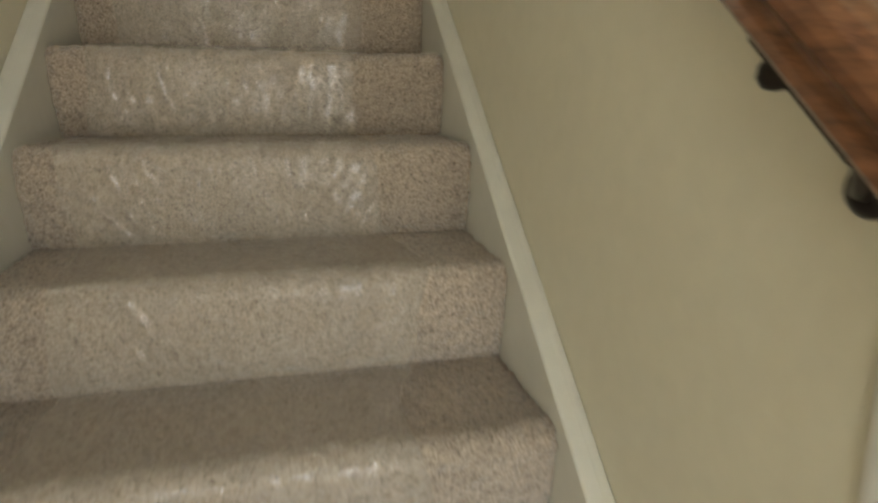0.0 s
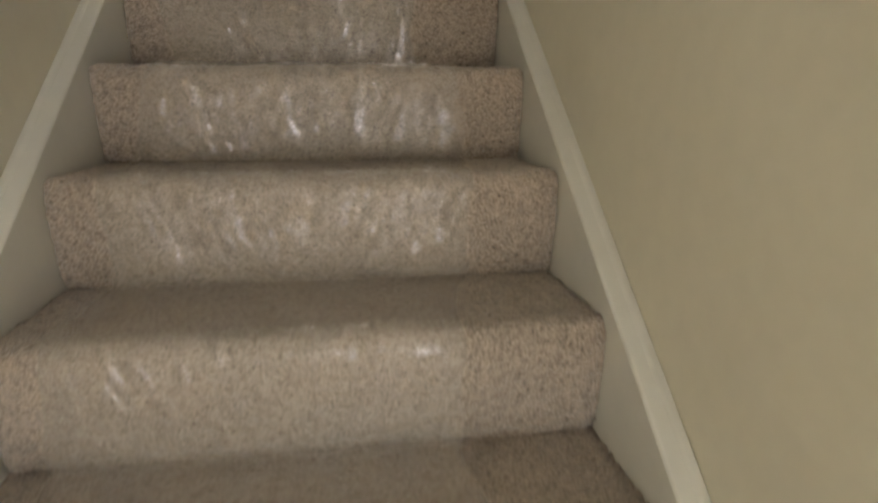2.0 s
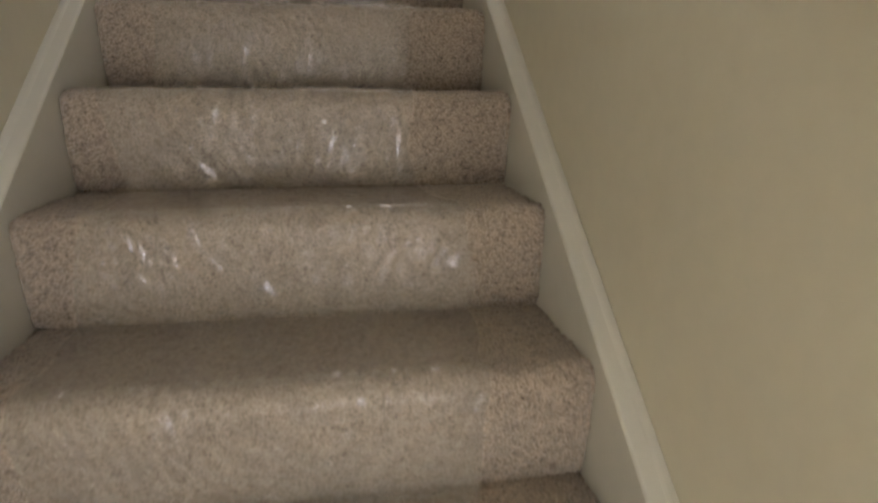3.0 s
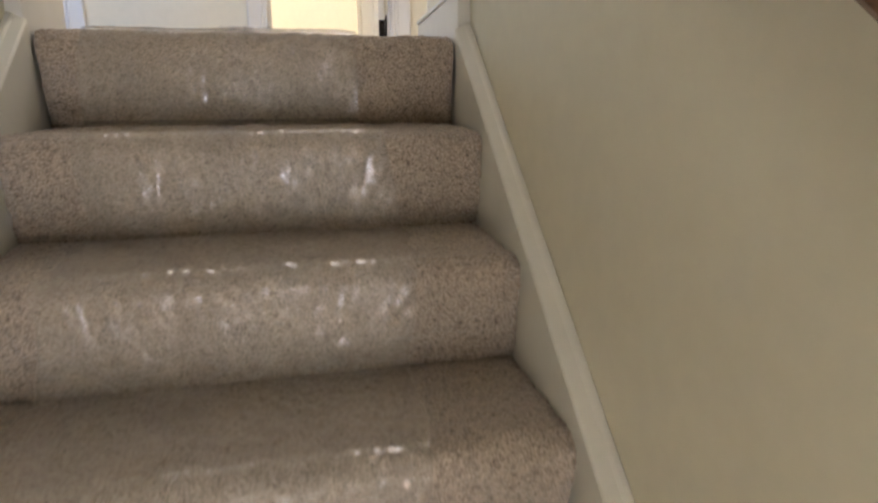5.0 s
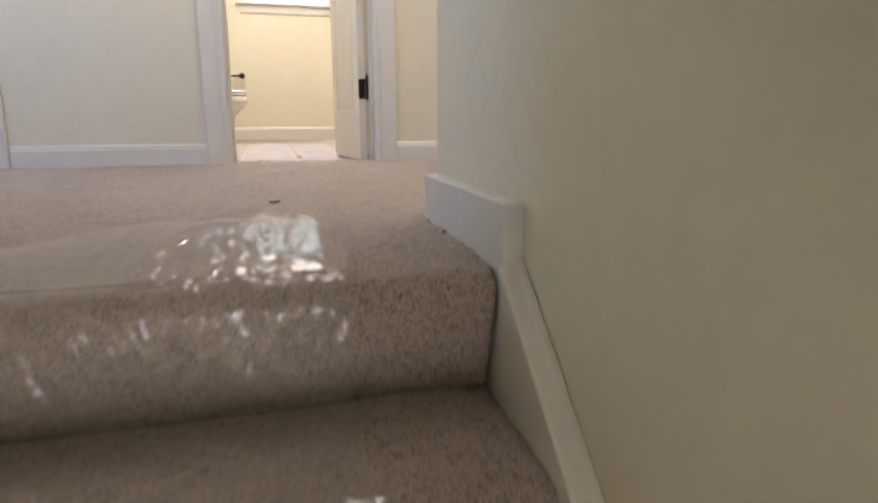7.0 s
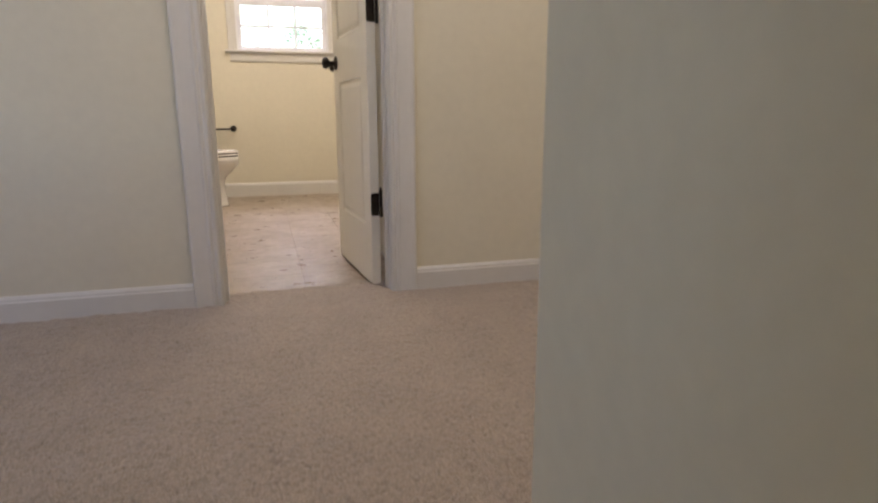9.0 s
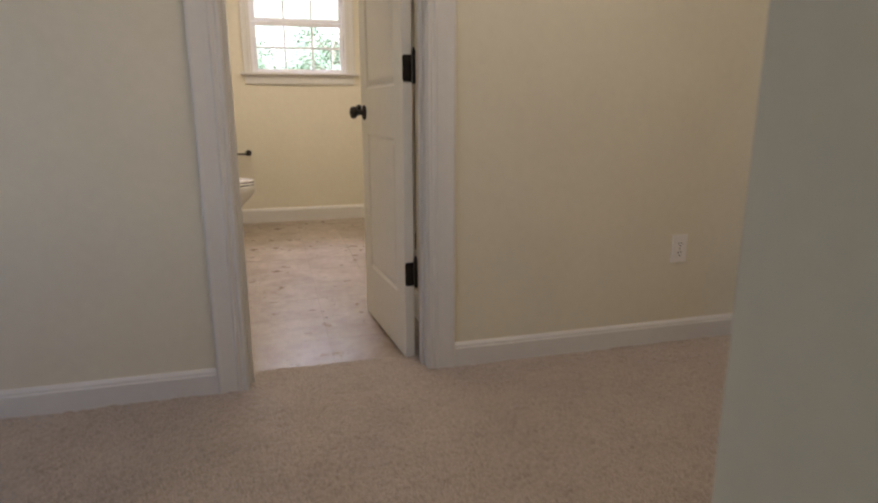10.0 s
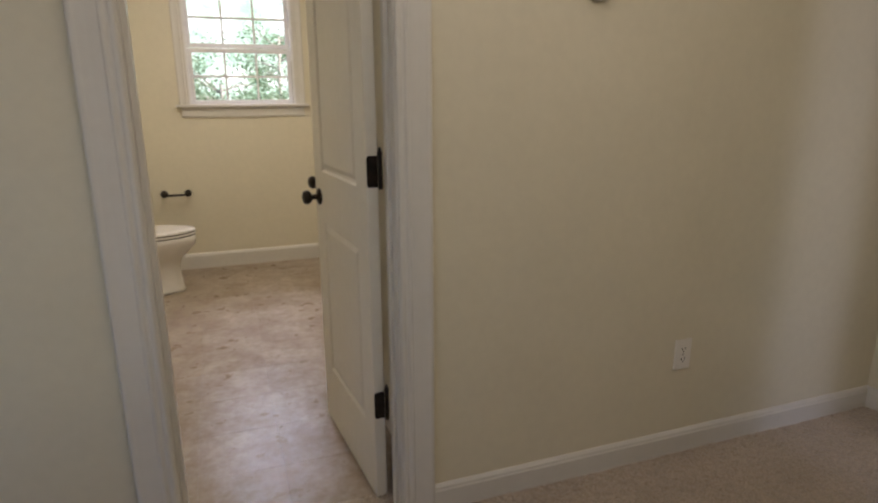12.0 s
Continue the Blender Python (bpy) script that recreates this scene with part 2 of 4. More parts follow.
def structure(name, bm, material, label, category="", smooth=False):
    ob = part(name, bm, material, smooth=smooth)
    return tagged(ob, label, category or "wall", kind="structure")


def boxes(rows, bevel=0.0):
    bm = bmesh.new()
    for r in rows:
        add_box(bm, *r, bevel=bevel)
    return bm


def grid_mesh(name, P, material):
    """A smooth mesh from an array of places (rows, columns, 3)."""
    n, k = P.shape[:2]
    idx = np.arange(n * k).reshape(n, k)
    quads = np.stack([idx[:-1, :-1], idx[:-1, 1:], idx[1:, 1:], idx[1:, :-1]], -1).reshape(-1, 4)
    me = bpy.data.meshes.new(name)
    me.vertices.add(n * k)
    me.vertices.foreach_set("co", P.reshape(-1).astype(np.float32))
    me.loops.add(quads.size)
    me.loops.foreach_set("vertex_index", quads.reshape(-1).astype(np.int32))
    me.polygons.add(len(quads))
    me.polygons.foreach_set("loop_start", np.arange(0, quads.size, 4, dtype=np.int32))
    me.polygons.foreach_set("use_smooth", np.ones(len(quads), dtype=bool))
    me.materials.append(material)
    me.update(calc_edges=True)
    return me


def soft_noise(n, k, cells, rng):
    """Smooth random heights between -1 and 1, about one bump every `cells` samples."""
    a, b = max(2, int(n / cells) + 3), max(2, int(k / cells) + 3)
    g = rng.uniform(-1, 1, (a, b))
    y, x = np.linspace(0, a - 1.001, n), np.linspace(0, b - 1.001, k)
    y0, x0 = y.astype(int), x.astype(int)
    fy, fx = y - y0, x - x0
    fy, fx = (fy * fy * (3 - 2 * fy))[:, None], (fx * fx * (3 - 2 * fx))[None]
    c = lambda i, j: g[np.ix_(y0 + i, x0 + j)]
    return (c(0, 0) * (1 - fy) * (1 - fx) + c(1, 0) * fy * (1 - fx) + c(0, 1) * (1 - fy) * fx + c(1, 1) * fy * fx)


# ---- walls, floors, ceilings ----
structure("wall_stair_east", boxes([(XR, XR + 0.115, -2.46, YR, ZL, ZC)]), WALL, "cream painted wall beside the carpeted stairs")
structure("wall_stair_west", boxes([(XL - 0.115, XL, -3.10, YL, ZL, ZC)]), WALL, "cream painted wall beside the carpeted stairs")
# gap out of view, narrowed to shape the light strip on the north wall
structure("wall_hall_south_east", boxes([(XR + 0.115, 1.71, YR - 0.115, YR, 0, ZC), (1.95, XE, YR - 0.115, YR, 0, ZC), (1.71, 1.95, YR - 0.115, YR, 2.06, ZC)]),
          WALL, "cream painted hall wall with a narrow unseen gap to a side room")
# opening out of view, cut for the hall's added south fill
structure("wall_hall_south_west", boxes([(XWEST, -2.40, YL - 0.115, YL, 0, ZC), (-1.50, XL - 0.115, YL - 0.115, YL, 0, ZC), (-2.40, -1.50, YL - 0.115, YL, 0, 0.70), (-2.40, -1.50, YL - 0.115, YL, 2.0, ZC)]), WALL,
          "cream painted hall wall with an unseen opening for an added light")
D0, D1, DH = -0.460, 0.173, 2.045               # clear opening of the bathroom door
E0, E1 = -2.09, -1.445                          # clear opening of the other door
structure("wall_north", boxes([(XWEST, E0 - 0.02, YD, YB, 0, ZC), (E1 + 0.05, D0 - 0.02, YD, YB, 0, ZC), (D1 + 0.02, XE, YD, YB, 0, ZC),
                               (E0 - 0.02, E1 + 0.05, YD, YB, DH + 0.02, ZC), (D0 - 0.02, D1 + 0.02, YD, YB, DH + 0.02, ZC)]),
          WALL, "cream painted hall wall with two doorways")
structure("wall_hall_east", boxes([(XE, XE + 0.115, YR - 0.115, YB, 0, ZC)]), WALL, "cream painted end wall of the hall")
structure("wall_hall_west", boxes([(XWEST - 0.115, XWEST, YL - 0.115, 0.22, 0, ZC), (XWEST - 0.115, XWEST, 1.02, YB, 0, ZC),
                                   (XWEST - 0.115, XWEST, 0.22, 1.02, 0, 0.72), (XWEST - 0.115, XWEST, 0.22, 1.02, 1.98, ZC)]),
          WALL, "cream painted end wall of the hall with a window")
# bathroom
XBL, XBR = -1.33, 0.95
WX0, WX1, WZ0, WZ1 = -0.447, 0.333, 1.215, 2.085  # window opening
structure("wall_bath_north", boxes([(XBL, WX0, YW, YW + 0.14, -0.14, ZC), (WX1, XBR, YW, YW + 0.14, -0.14, ZC),
                                    (WX0, WX1, YW, YW + 0.14, -0.14, WZ0), (WX0, WX1, YW, YW + 0.14, WZ1, ZC)]),
          BATHWALL, "cream painted bathroom wall with a window")
structure("wall_bath_west", boxes([(XBL - 0.1, XBL, YB, YW + 0.14, -0.14, ZC)]), BATHWALL, "cream painted bathroom wall")
structure("wall_bath_east", boxes([(XBR, XBR + 0.1, 3.05, YW + 0.14, -0.14, ZC), (0.285, XBR + 0.1, YB + 0.001, 3.05, -0.14, ZC)]), BATHWALL,
          "cream painted bathroom wall with a closet corner")
structure("wall_bath_south", boxes([(XBL, D0 - 0.02, YB + 0.0005, YB + 0.004, -0.14, ZC), (D0 - 0.02, D1 + 0.02, YB + 0.0005, YB + 0.004, DH + 0.02, ZC)]), BATHWALL,
          "cream painted bathroom side of the door wall")
# room behind the other door
# the opening in the west wall is added for the bedroom fill, out of view
structure("wall_west_room", boxes([(XWEST, XBL - 0.1, 4.6, 4.7, 0, ZC), (XWEST - 0.1, XWEST, YB, 3.1, 0, ZC), (XWEST - 0.1, XWEST, 4.1, 4.7, 0, ZC), (XWEST - 0.1, XWEST, 3.1, 4.1, 0, 0.8), (XWEST - 0.1, XWEST, 3.1, 4.1, 2.0, ZC)]), WALL, "cream painted bedroom walls with an unseen opening for an added light")
# side room and entry downstairs
structure("wall_side_room", boxes([(XR + 0.115, 1.70, -2.6, -2.5, 0, ZC), (2.50, 3.0, -2.6, -2.5, 0, ZC), (1.70, 2.50, -2.6, -2.5, 0, 0.7), (1.70, 2.50, -2.6, -2.5, 2.1, ZC),
                                   (3.0, 3.1, -2.6, YR, 0, ZC), (XE + 0.115, 3.0, YR - 0.115, YR, 0, ZC)]), WALL, "cream painted side room walls with a window")
structure("wall_entry", boxes([(-2.0, -1.92, -5.2, -5.1, ZL, -0.3), (-1.00, -0.40, -5.2, -5.1, ZL, -0.3), (0.44, 1.6, -5.2, -5.1, ZL, -0.3), (-1.92, -1.00, -5.2, -5.1, ZL, -2.05), (-1.92, -1.00, -5.2, -5.1, -0.85, -0.3), (-0.40, 0.44, -5.2, -5.1, -0.75, -0.3),
                               (-2.1, -2.0, -5.2, -3.1, ZL, -0.3), (1.6, 1.7, -5.2, -2.46, ZL, -0.3), (-2.0, XL - 0.115, -3.2, -3.1, ZL, -0.3),
                               (XR + 0.115, 1.6, -2.56, -2.46, ZL, -0.3)]), WALL, "cream painted entry walls with a window and a doorway")
structure("wall_stair_south", boxes([(XL, XR, -2.72, -2.60, -0.3, ZC)]), WALL, "cream painted wall over the foot of the stairs")
structure("ceiling", boxes([(XWEST - 0.2, 3.2, -2.75, YW + 0.2, ZC, ZC + 0.1)]), CEIL, "flat white painted ceiling", "ceiling")
structure("ceiling_entry", boxes([(-2.1, 1.7, -5.2, -2.60, -0.3, -0.2), (XR + 0.115, 1.7, -2.60, -2.46, -0.3, -0.2)]), CEIL, "flat white painted entry ceiling", "ceiling")
# unseen floor, kept light and glossy to reflect entry light onto the film
structure("floor_entry", boxes([(-2.1, 1.7, -5.2, -2.0, ZL - 0.1, ZL)]), plain("oak_floor", (0.40, 0.28, 0.17), 0.25, 0, 0.4, 5), "brown wooden entry floor", "floor")
structure("floor_slab", boxes([(XWEST, XL, YL - 0.1, YB + 0.02, -0.20, -0.022), (XL, XR, 0.02, YB + 0.02, -0.20, -0.022), (XR, XE + 0.1, YR - 0.1, YB + 0.02, -0.20, -0.022),
                               (XWEST, XBL - 0.1, YB + 0.02, 4.7, -0.20, -0.004), (XR + 0.1, 3.1, -2.6, YR - 0.1, -0.20, -0.004)]),
          plain("subfloor", (0.45, 0.36, 0.28), 0.9), "plain floor under the carpet", "floor")

# carpet of the hall, with a real pile
rng = np.random.default_rng(4)


def pile(n, k, rng):
    return (0.0022 * soft_noise(n, k, 1.0, rng) + 0.0028 * soft_noise(n, k, 1.8, rng) + 0.0016 * soft_noise(n, k, 9, rng) + 0.0018 * soft_noise(n, k, 40, rng))


def carpet_sheet(x0, x1, y0, y1, step):
    n, k = int((y1 - y0) / step) + 2, int((x1 - x0) / step) + 2
    ys, xs = np.linspace(y0, y1, n), np.linspace(x0, x1, k)
    P = np.zeros((n, k, 3))
    P[..., 0], P[..., 1] = xs[None], ys[:, None]
    P[..., 2] = pile(n, k, rng) - 0.002 - 0.008 * np.exp(-np.maximum(ys[:, None] - 0.03, 0) / 0.12) - 0.006 * np.clip((0.060 - ys[:, None]) / 0.025, 0, 1)
    P[..., 0] += 0.001 * rng.uniform(-1, 1, (n, k))
    P[..., 1] += 0.001 * rng.uniform(-1, 1, (n, k))
    return P


floor = tagged(new("floor", grid_mesh("floor", carpet_sheet(-1.0, XE + 0.01, 0.006, YB + 0.022, 0.0058), CARPET)), "beige cut-pile carpet on the upstairs hall floor", "carpet", kind="structure")
tagged(new("floor_west", grid_mesh("floor_west", carpet_sheet(XWEST, -1.0, YL - 0.02, YB + 0.022, 0.012), CARPET)), "beige cut-pile carpet at the end of the hall", "carpet", kind="structure")

# ---- staircase ----
staircase = thing("staircase", "straight stairs covered in beige carpet with rounded nosings", "stairs", kind="structure")


def step_profile(yr, zt, back, r, lift, foot, drop=0.0):
    """Side line of one step: from the back of the tread, sagging by drop to the nosing, round it, down to the foot of the riser at (yr, zt - R)."""
    pts = []
    for s in np.linspace(0, 1, 34 if back > yr + 0.05 else 6):
        pts.append((back + (yr - back) * s, zt + lift - drop * s * s * (3 - 2 * s)))
    zn = zt - drop
    for a in np.linspace(0, math.pi / 2, 12)[1:]:
        pts.append((yr - (r + lift) * math.sin(a), zn - r + (r + lift) * math.cos(a)))
    y0, z0 = yr - r - lift, zn - r
    for s in np.linspace(0, 1, 30)[1:]:
        pts.append((y0 + (yr - lift - foot - y0) * s ** 1.3, z0 + (zt - R + lift - z0) * s))
    return np.array(pts)


def even(pts, step):
    d = np.concatenate([[0], np.cumsum(np.hypot(*np.diff(pts, axis=0).T))])
    s = np.linspace(0, d[-1], int(d[-1] / step) + 1)
    return np.stack([np.interp(s, d, pts[:, 0]), np.interp(s, d, pts[:, 1])], 1)


def side_normals(pts):
    t = np.gradient(pts, axis=0)
    t /= np.linalg.norm(t, axis=1)[:, None] + 1e-9
    return np.stack([t[:, 1], -t[:, 0]], 1)      # outwards: up on treads, forward on risers


NOSE, DROP = 0.032, 0.012
for k in range(N):
    yr, zt = -G * k, -R * k - (0 if k else 0.010)
    back = yr + (G + 0.012 if k else 0.048)
    line = even(step_profile(yr, zt, back, NOSE, 0.0, 0.0, DROP if k else 0.0), 0.0052)
    nrm = side_normals(line)
    xs = np.linspace(-W - 0.0005, 0.0005, 154)
    n, q = len(line), len(xs)
    h = pile(n, q, rng) - 0.0012
    h[:, :2] -= 0.003
    h[:, -2:] -= 0.003
    h[-3:] -= 0.003
    h[:3] *= 0.3
    P = np.zeros((n, q, 3))
    P[..., 0] = xs[None] + 0.0008 * rng.uniform(-1, 1, (n, q))
    P[..., 1] = line[:, :1] + nrm[:, :1] * h
    P[..., 2] = line[:, 1:] + nrm[:, 1:] * h
    st = new("step", grid_mesh("step", P, CARPET))
    st.parent = staircase
core = bmesh.new()
for k in range(N):
    add_box(core, -W + 0.0008, -0.0008, -G * k + 0.030, -G * (k - 1) + 0.030 if k else 0.05, ZL, -R * k - 0.022)
part("carriage", core, TREADWOOD, staircase, "rough timber carriage under the carpet")

# skirt boards with a rounded cap, and the baseboard returns at the top
SL = R / G


def skirt(name, face, wall, y_top):
    sk = thing(name, "off-white painted stair skirt board along the wall", "skirt board", kind="structure", group="stair skirt boards")
    top = lambda y: SL * y + 0.040
    sgn = 1 if wall > face else -1
    y0, y1 = -N * G - 0.05, -0.045
    w = abs(wall - face)
    bm = bmesh.new()
    out = [(y0, top(y0) - 0.45), (y1, top(y1) - 0.45), (y1, top(y1) - 0.014), (y0, top(y0) - 0.014)]
    add_prism(bm, out, (face + sgn * 0.0015, 0, 0), (0, 1, 0), (0, 0, 1), (sgn * (w - 0.0015), 0, 0))
    part("board", bm, SKIRT, sk)
    # cap with an eased front, rising slightly to the wall
    cap = bmesh.new()
    prof = [(0.000, -0.014), (0.000, -0.004), (0.0015, -0.001), (0.004, 0.0015), (0.012, 0.005), (0.020, 0.0083), (0.0215, 0.0100), (0.025, 0.0122), (w - 0.0025, 0.0135), (w - 0.0004, 0.010), (w, -0.014)]
    add_prism(cap, prof, (face, y0, top(y0)), (sgn, 0, 0), (0, 0, 1), Vector((0, 1, SL)) * (y1 - y0))
    part("cap", cap, SKIRT, sk)
    # run of baseboard on the upper floor with a square end
    blk = bmesh.new()
    a, b = sorted((face + sgn * 0.007, wall))
    add_box(blk, a, b, y1 + 0.0005, y_top - 0.001, -0.27, 0.076, bevel=0.0015)
    a2, b2 = sorted((face + sgn * 0.004, wall))
    add_box(blk, a2, b2, y1 - 0.002, y_top + 0.002, 0.0762, 0.087, bevel=0.003)
    part("baseboard_return", blk, TRIM, sk)
    return sk


skirt("stair_skirt", 0.0, XR, YR)
skirt("stair_skirt", -W, XL, YL)


def baseboard(name, x0, y0, x1, y1, face, height=0.098, z=0.0):
    """Board from (x0, y0) to (x1, y1) on a wall whose outward direction is face."""
    prof = [(0, 0), (0.014, 0), (0.014, height - 0.022), (0.011, height - 0.016), (0.011, height - 0.010), (0.006, height - 0.003), (0.004, height), (0, height)]
    bm = bmesh.new()
    add_prism(bm, prof, (x0, y0, z - 0.01), (*face, 0), (0, 0, 1), (x1 - x0, y1 - y0, 0))
    ob = part(name, bm, TRIM)
    return tagged(ob, "white painted baseboard along the wall", "baseboard", kind="structure")


FZ_BATH = -0.012
CW = 0.098                                      # casing width
baseboard("baseboard", E1 + 0.012 + CW + 0.025, YD, D0 - CW, YD, (0, -1))
baseboard("baseboard", D1 + CW, YD, XE, YD, (0, -1))
baseboard("baseboard", XE, YR, XE, YD, (-1, 0))
baseboard("baseboard", XR, YR, 1.70, YR, (0, 1))
baseboard("baseboard", XBL, YW, XBR, YW, (0, -1), 0.125, FZ_BATH)
baseboard("baseboard", 0.285, YB + 0.004, 0.285, 3.05, (-1, 0), 0.125, FZ_BATH)
baseboard("baseboard", XBL, YB + 0.004, XBL, YW, (1, 0), 0.125, FZ_BATH)


# ---- doors ----
CASING = [(0.0, 0.0), (0.0, 0.007), (0.004, 0.011), (0.012, 0.011), (0.016, 0.008), (0.022, 0.0095), (0.026, 0.014), (0.032, 0.015), (0.036, 0.012), (0.060, 0.014),
          (0.080, 0.017), (0.086, 0.019), (0.094, 0.019), (0.098, 0.015), (0.098, 0.0)]


def door_frame(name, x0, x1, height, reveal=0.004):
    fr = thing(name, "white painted door frame with moulded casing", "door frame", kind="structure")
    part("jamb", boxes([(x0 - 0.019, x0, YD + 0.0, YB, -0.01, height)], 0.001), TRIM, fr)
    part("jamb", boxes([(x1, x1 + reveal + 0.015, YD + 0.0, YB, -0.01, height)], 0.001), TRIM, fr)
    part("head_jamb", boxes([(x0 - 0.019, x1 + 0.019, YD + 0.0, YB, height, height + 0.019)], 0.001), TRIM, fr)
    for name_, sx, ux in (("casing", x0 - 0.004, -1), ("casing", x1 + reveal, 1)):
        bm = add_prism(bmesh.new(), CASING, (sx, YD, -0.012), (ux, 0, 0), (0, -1, 0), (0, 0, height + 0.016))
        part(name_, bm, TRIM, fr)
    bm = add_prism(bmesh.new(), CASING, (x0 - 0.1, YD, height + 0.0045), (0, 0, 1), (0, -1, 0), (x1 - x0 + 0.2, 0, 0))
    part("head_casing", bm, TRIM, fr)
    # stops on the jambs
    part("stop", boxes([(x0, x0 + 0.013, YD + 0.045, YD + 0.078, -0.005, height)], 0.001), TRIM, fr)
    part("stop", boxes([(x1 - 0.011, x1, YD + 0.045, YD + 0.078, -0.005, height)], 0.001), TRIM, fr)
    return fr


def add_panel_ring(bm, x0, x1, z0, z1, y, out, arch=0.0):
    """A raised panel with a moulded edge on a door face at y; out is the face's direction."""
    def outline(inset, depth):
        a, b, c, d = x0 + inset, x1 - inset, z0 + inset, z1 - inset
        pts = [(a, c), (b, c)]
        m = 10
        for i in range(m + 1):
            s = i / m
            x = b + (a - b) * s
            pts.append((x, d - arch * (1 - math.sin(math.pi * s))))
        return [bm.verts.new((px, y + out * depth, pz)) for px, pz in pts]
    rings = [outline(0.0, 0.0002), outline(0.006, -0.007), outline(0.014, -0.008), outline(0.030, -0.0015), outline(0.034, -0.001)]
    n = len(rings[0])
    for a, b in zip(rings, rings[1:]):
        for i in range(n):
            bm.faces.new((a[i], a[(i + 1) % n], b[(i + 1) % n], b[i]))
    bm.faces.new(rings[-1])


def door_leaf(name, label, width, m, knobs=True):
    """A two-panel door, hinged at the local origin; it reaches along -x when closed, hall face at y = 0, room face at y = +0.035."""
    d = thing(name, label, "door", m)
    th, z0, z1 = 0.035, -0.006, 2.035
    st, a, b = 0.105, -width, 0.0
    pan = [(0.235, 0.835), (1.025, 1.925)]
    bm = bmesh.new()
    rails = [(z0, pan[0][0]), (pan[0][1], pan[1][0]), (pan[1][1], z1)]
    add_box(bm, a, a + st, 0, th, z0, z1)
    add_box(bm, b - st, b, 0, th, z0, z1)
    for r0, r1 in rails:
        add_box(bm, a + st, b - st, 0, th, r0, r1)
    bmesh.ops.recalc_face_normals(bm, faces=bm.faces)
    part("stiles_and_rails", bm, DOORPAINT, d)
    for p0, p1 in pan:
        bm = bmesh.new()
        add_panel_ring(bm, a + st, b - st, p0, p1, 0.0, -1)
        add_panel_ring(bm, a + st, b - st, p0, p1, th, 1)
        bmesh.ops.recalc_face_normals(bm, faces=bm.faces)
        part("panel", bm, DOORPAINT, d)
    for hz in (0.33, 1.08, 1.83):
        leaf = bmesh.new()
        rr = [(0.0345, -0.046), (0.0345, 0.046)] + [(0.010 - 0.009 * math.sin(a), 0.037 + 0.009 * math.cos(a)) for a in np.linspace(0, math.pi / 2, 5)] \
            + [(0.010 - 0.009 * math.cos(a), -0.037 - 0.009 * math.sin(a)) for a in np.linspace(0, math.pi / 2, 5)]
        add_prism(leaf, rr, (-0.001, 0, hz), (0, 1, 0), (0, 0, 1), (0.0030, 0, 0))
        hg = part("hinge", leaf, BRONZE, d, "dark bronze hinge")
        pin = bmesh.new()
        add_lathe(pin, [(0.004, -0.053), (0.0065, -0.050), (0.0065, 0.050), (0.008, 0.051), (0.008, 0.055), (0.0045, 0.060), (0.0045, 0.066), (0.002, 0.071)], pose(0.006, 0.041, hz), 12)
        part("pin", pin, BRONZE, hg)
    if knobs:
        for y, out, nm in ((0.0, -1, "knob"), (th, 1, "knob")):
            bm = bmesh.new()
            mm = pose(a + 0.06, y, 0.925, 90 if out < 0 else -90)
            add_lathe(bm, [(0.001, 0.0), (0.032, 0.0), (0.032, 0.005), (0.026, 0.009), (0.011, 0.012), (0.010, 0.030), (0.020, 0.036), (0.0265, 0.045), (0.027, 0.053), (0.022, 0.062), (0.010, 0.066), (0.001, 0.0665)], mm)
            part(nm, bm, BRONZE, d, "dark bronze round door knob", smooth=True)
        latch = bmesh.new()
        add_box(latch, a - 0.0015, a + 0.001, 0.006, 0.030, 0.896, 0.953, bevel=0.0004)
        part("latch_plate", latch, BRONZE, d)
    return d


door_frame("door_1", D0, D1, DH)
door_frame("door_2", E0, E1, DH, 0.034)
door_leaf("bathroom_door", "white two-panel door standing open into the bathroom", 0.630,
          pose(D1 - 0.012, YB + 0.006, 0, 0, 0, -85.0) @ pose(-0.006, -0.041, 0))
door_leaf("bedroom_door", "white two-panel door standing open at the end of the hall", 0.62,
          pose(E1 - 0.040, YB + 0.006, 0, 0, 0, -88) @ pose(-0.006, -0.041, 0))

# hinge leaves on the jambs
for x in (D1, E1):
    for hz in (0.33, 1.08, 1.83):
        bm = box(x - 0.0025, x - 0.0002, YB - 0.036, YB - 0.004, hz - 0.046, hz + 0.046)
        tagged(part("jamb_hinge_leaf", bm, BRONZE), "dark bronze hinge leaf on the door jamb", "hinge", kind="structure")

# ---- bathroom: window ----
win = thing("window_1", "white double-hung window with grilles, bright trees outside", "window", kind="structure")
GY = YW + 0.045
gx = [-0.397, -0.1715, 0.0545, 0.280]
for nm, r in (("side_jamb", (WX0, WX0 + 0.022, YW - 0.001, YW + 0.12, WZ0, WZ1)), ("side_jamb", (WX1 - 0.022, WX1, YW - 0.001, YW + 0.12, WZ0, WZ1)),
              ("head", (WX0 + 0.022, WX1 - 0.022, YW - 0.001, YW + 0.12, WZ1 - 0.022, WZ1)), ("sill_frame", (WX0 + 0.022, WX1 - 0.022, YW + 0.012, YW + 0.12, WZ0, WZ0 + 0.018))):
    part(nm, box(*r, bevel=0.0015), VINYL_FRAME, win)


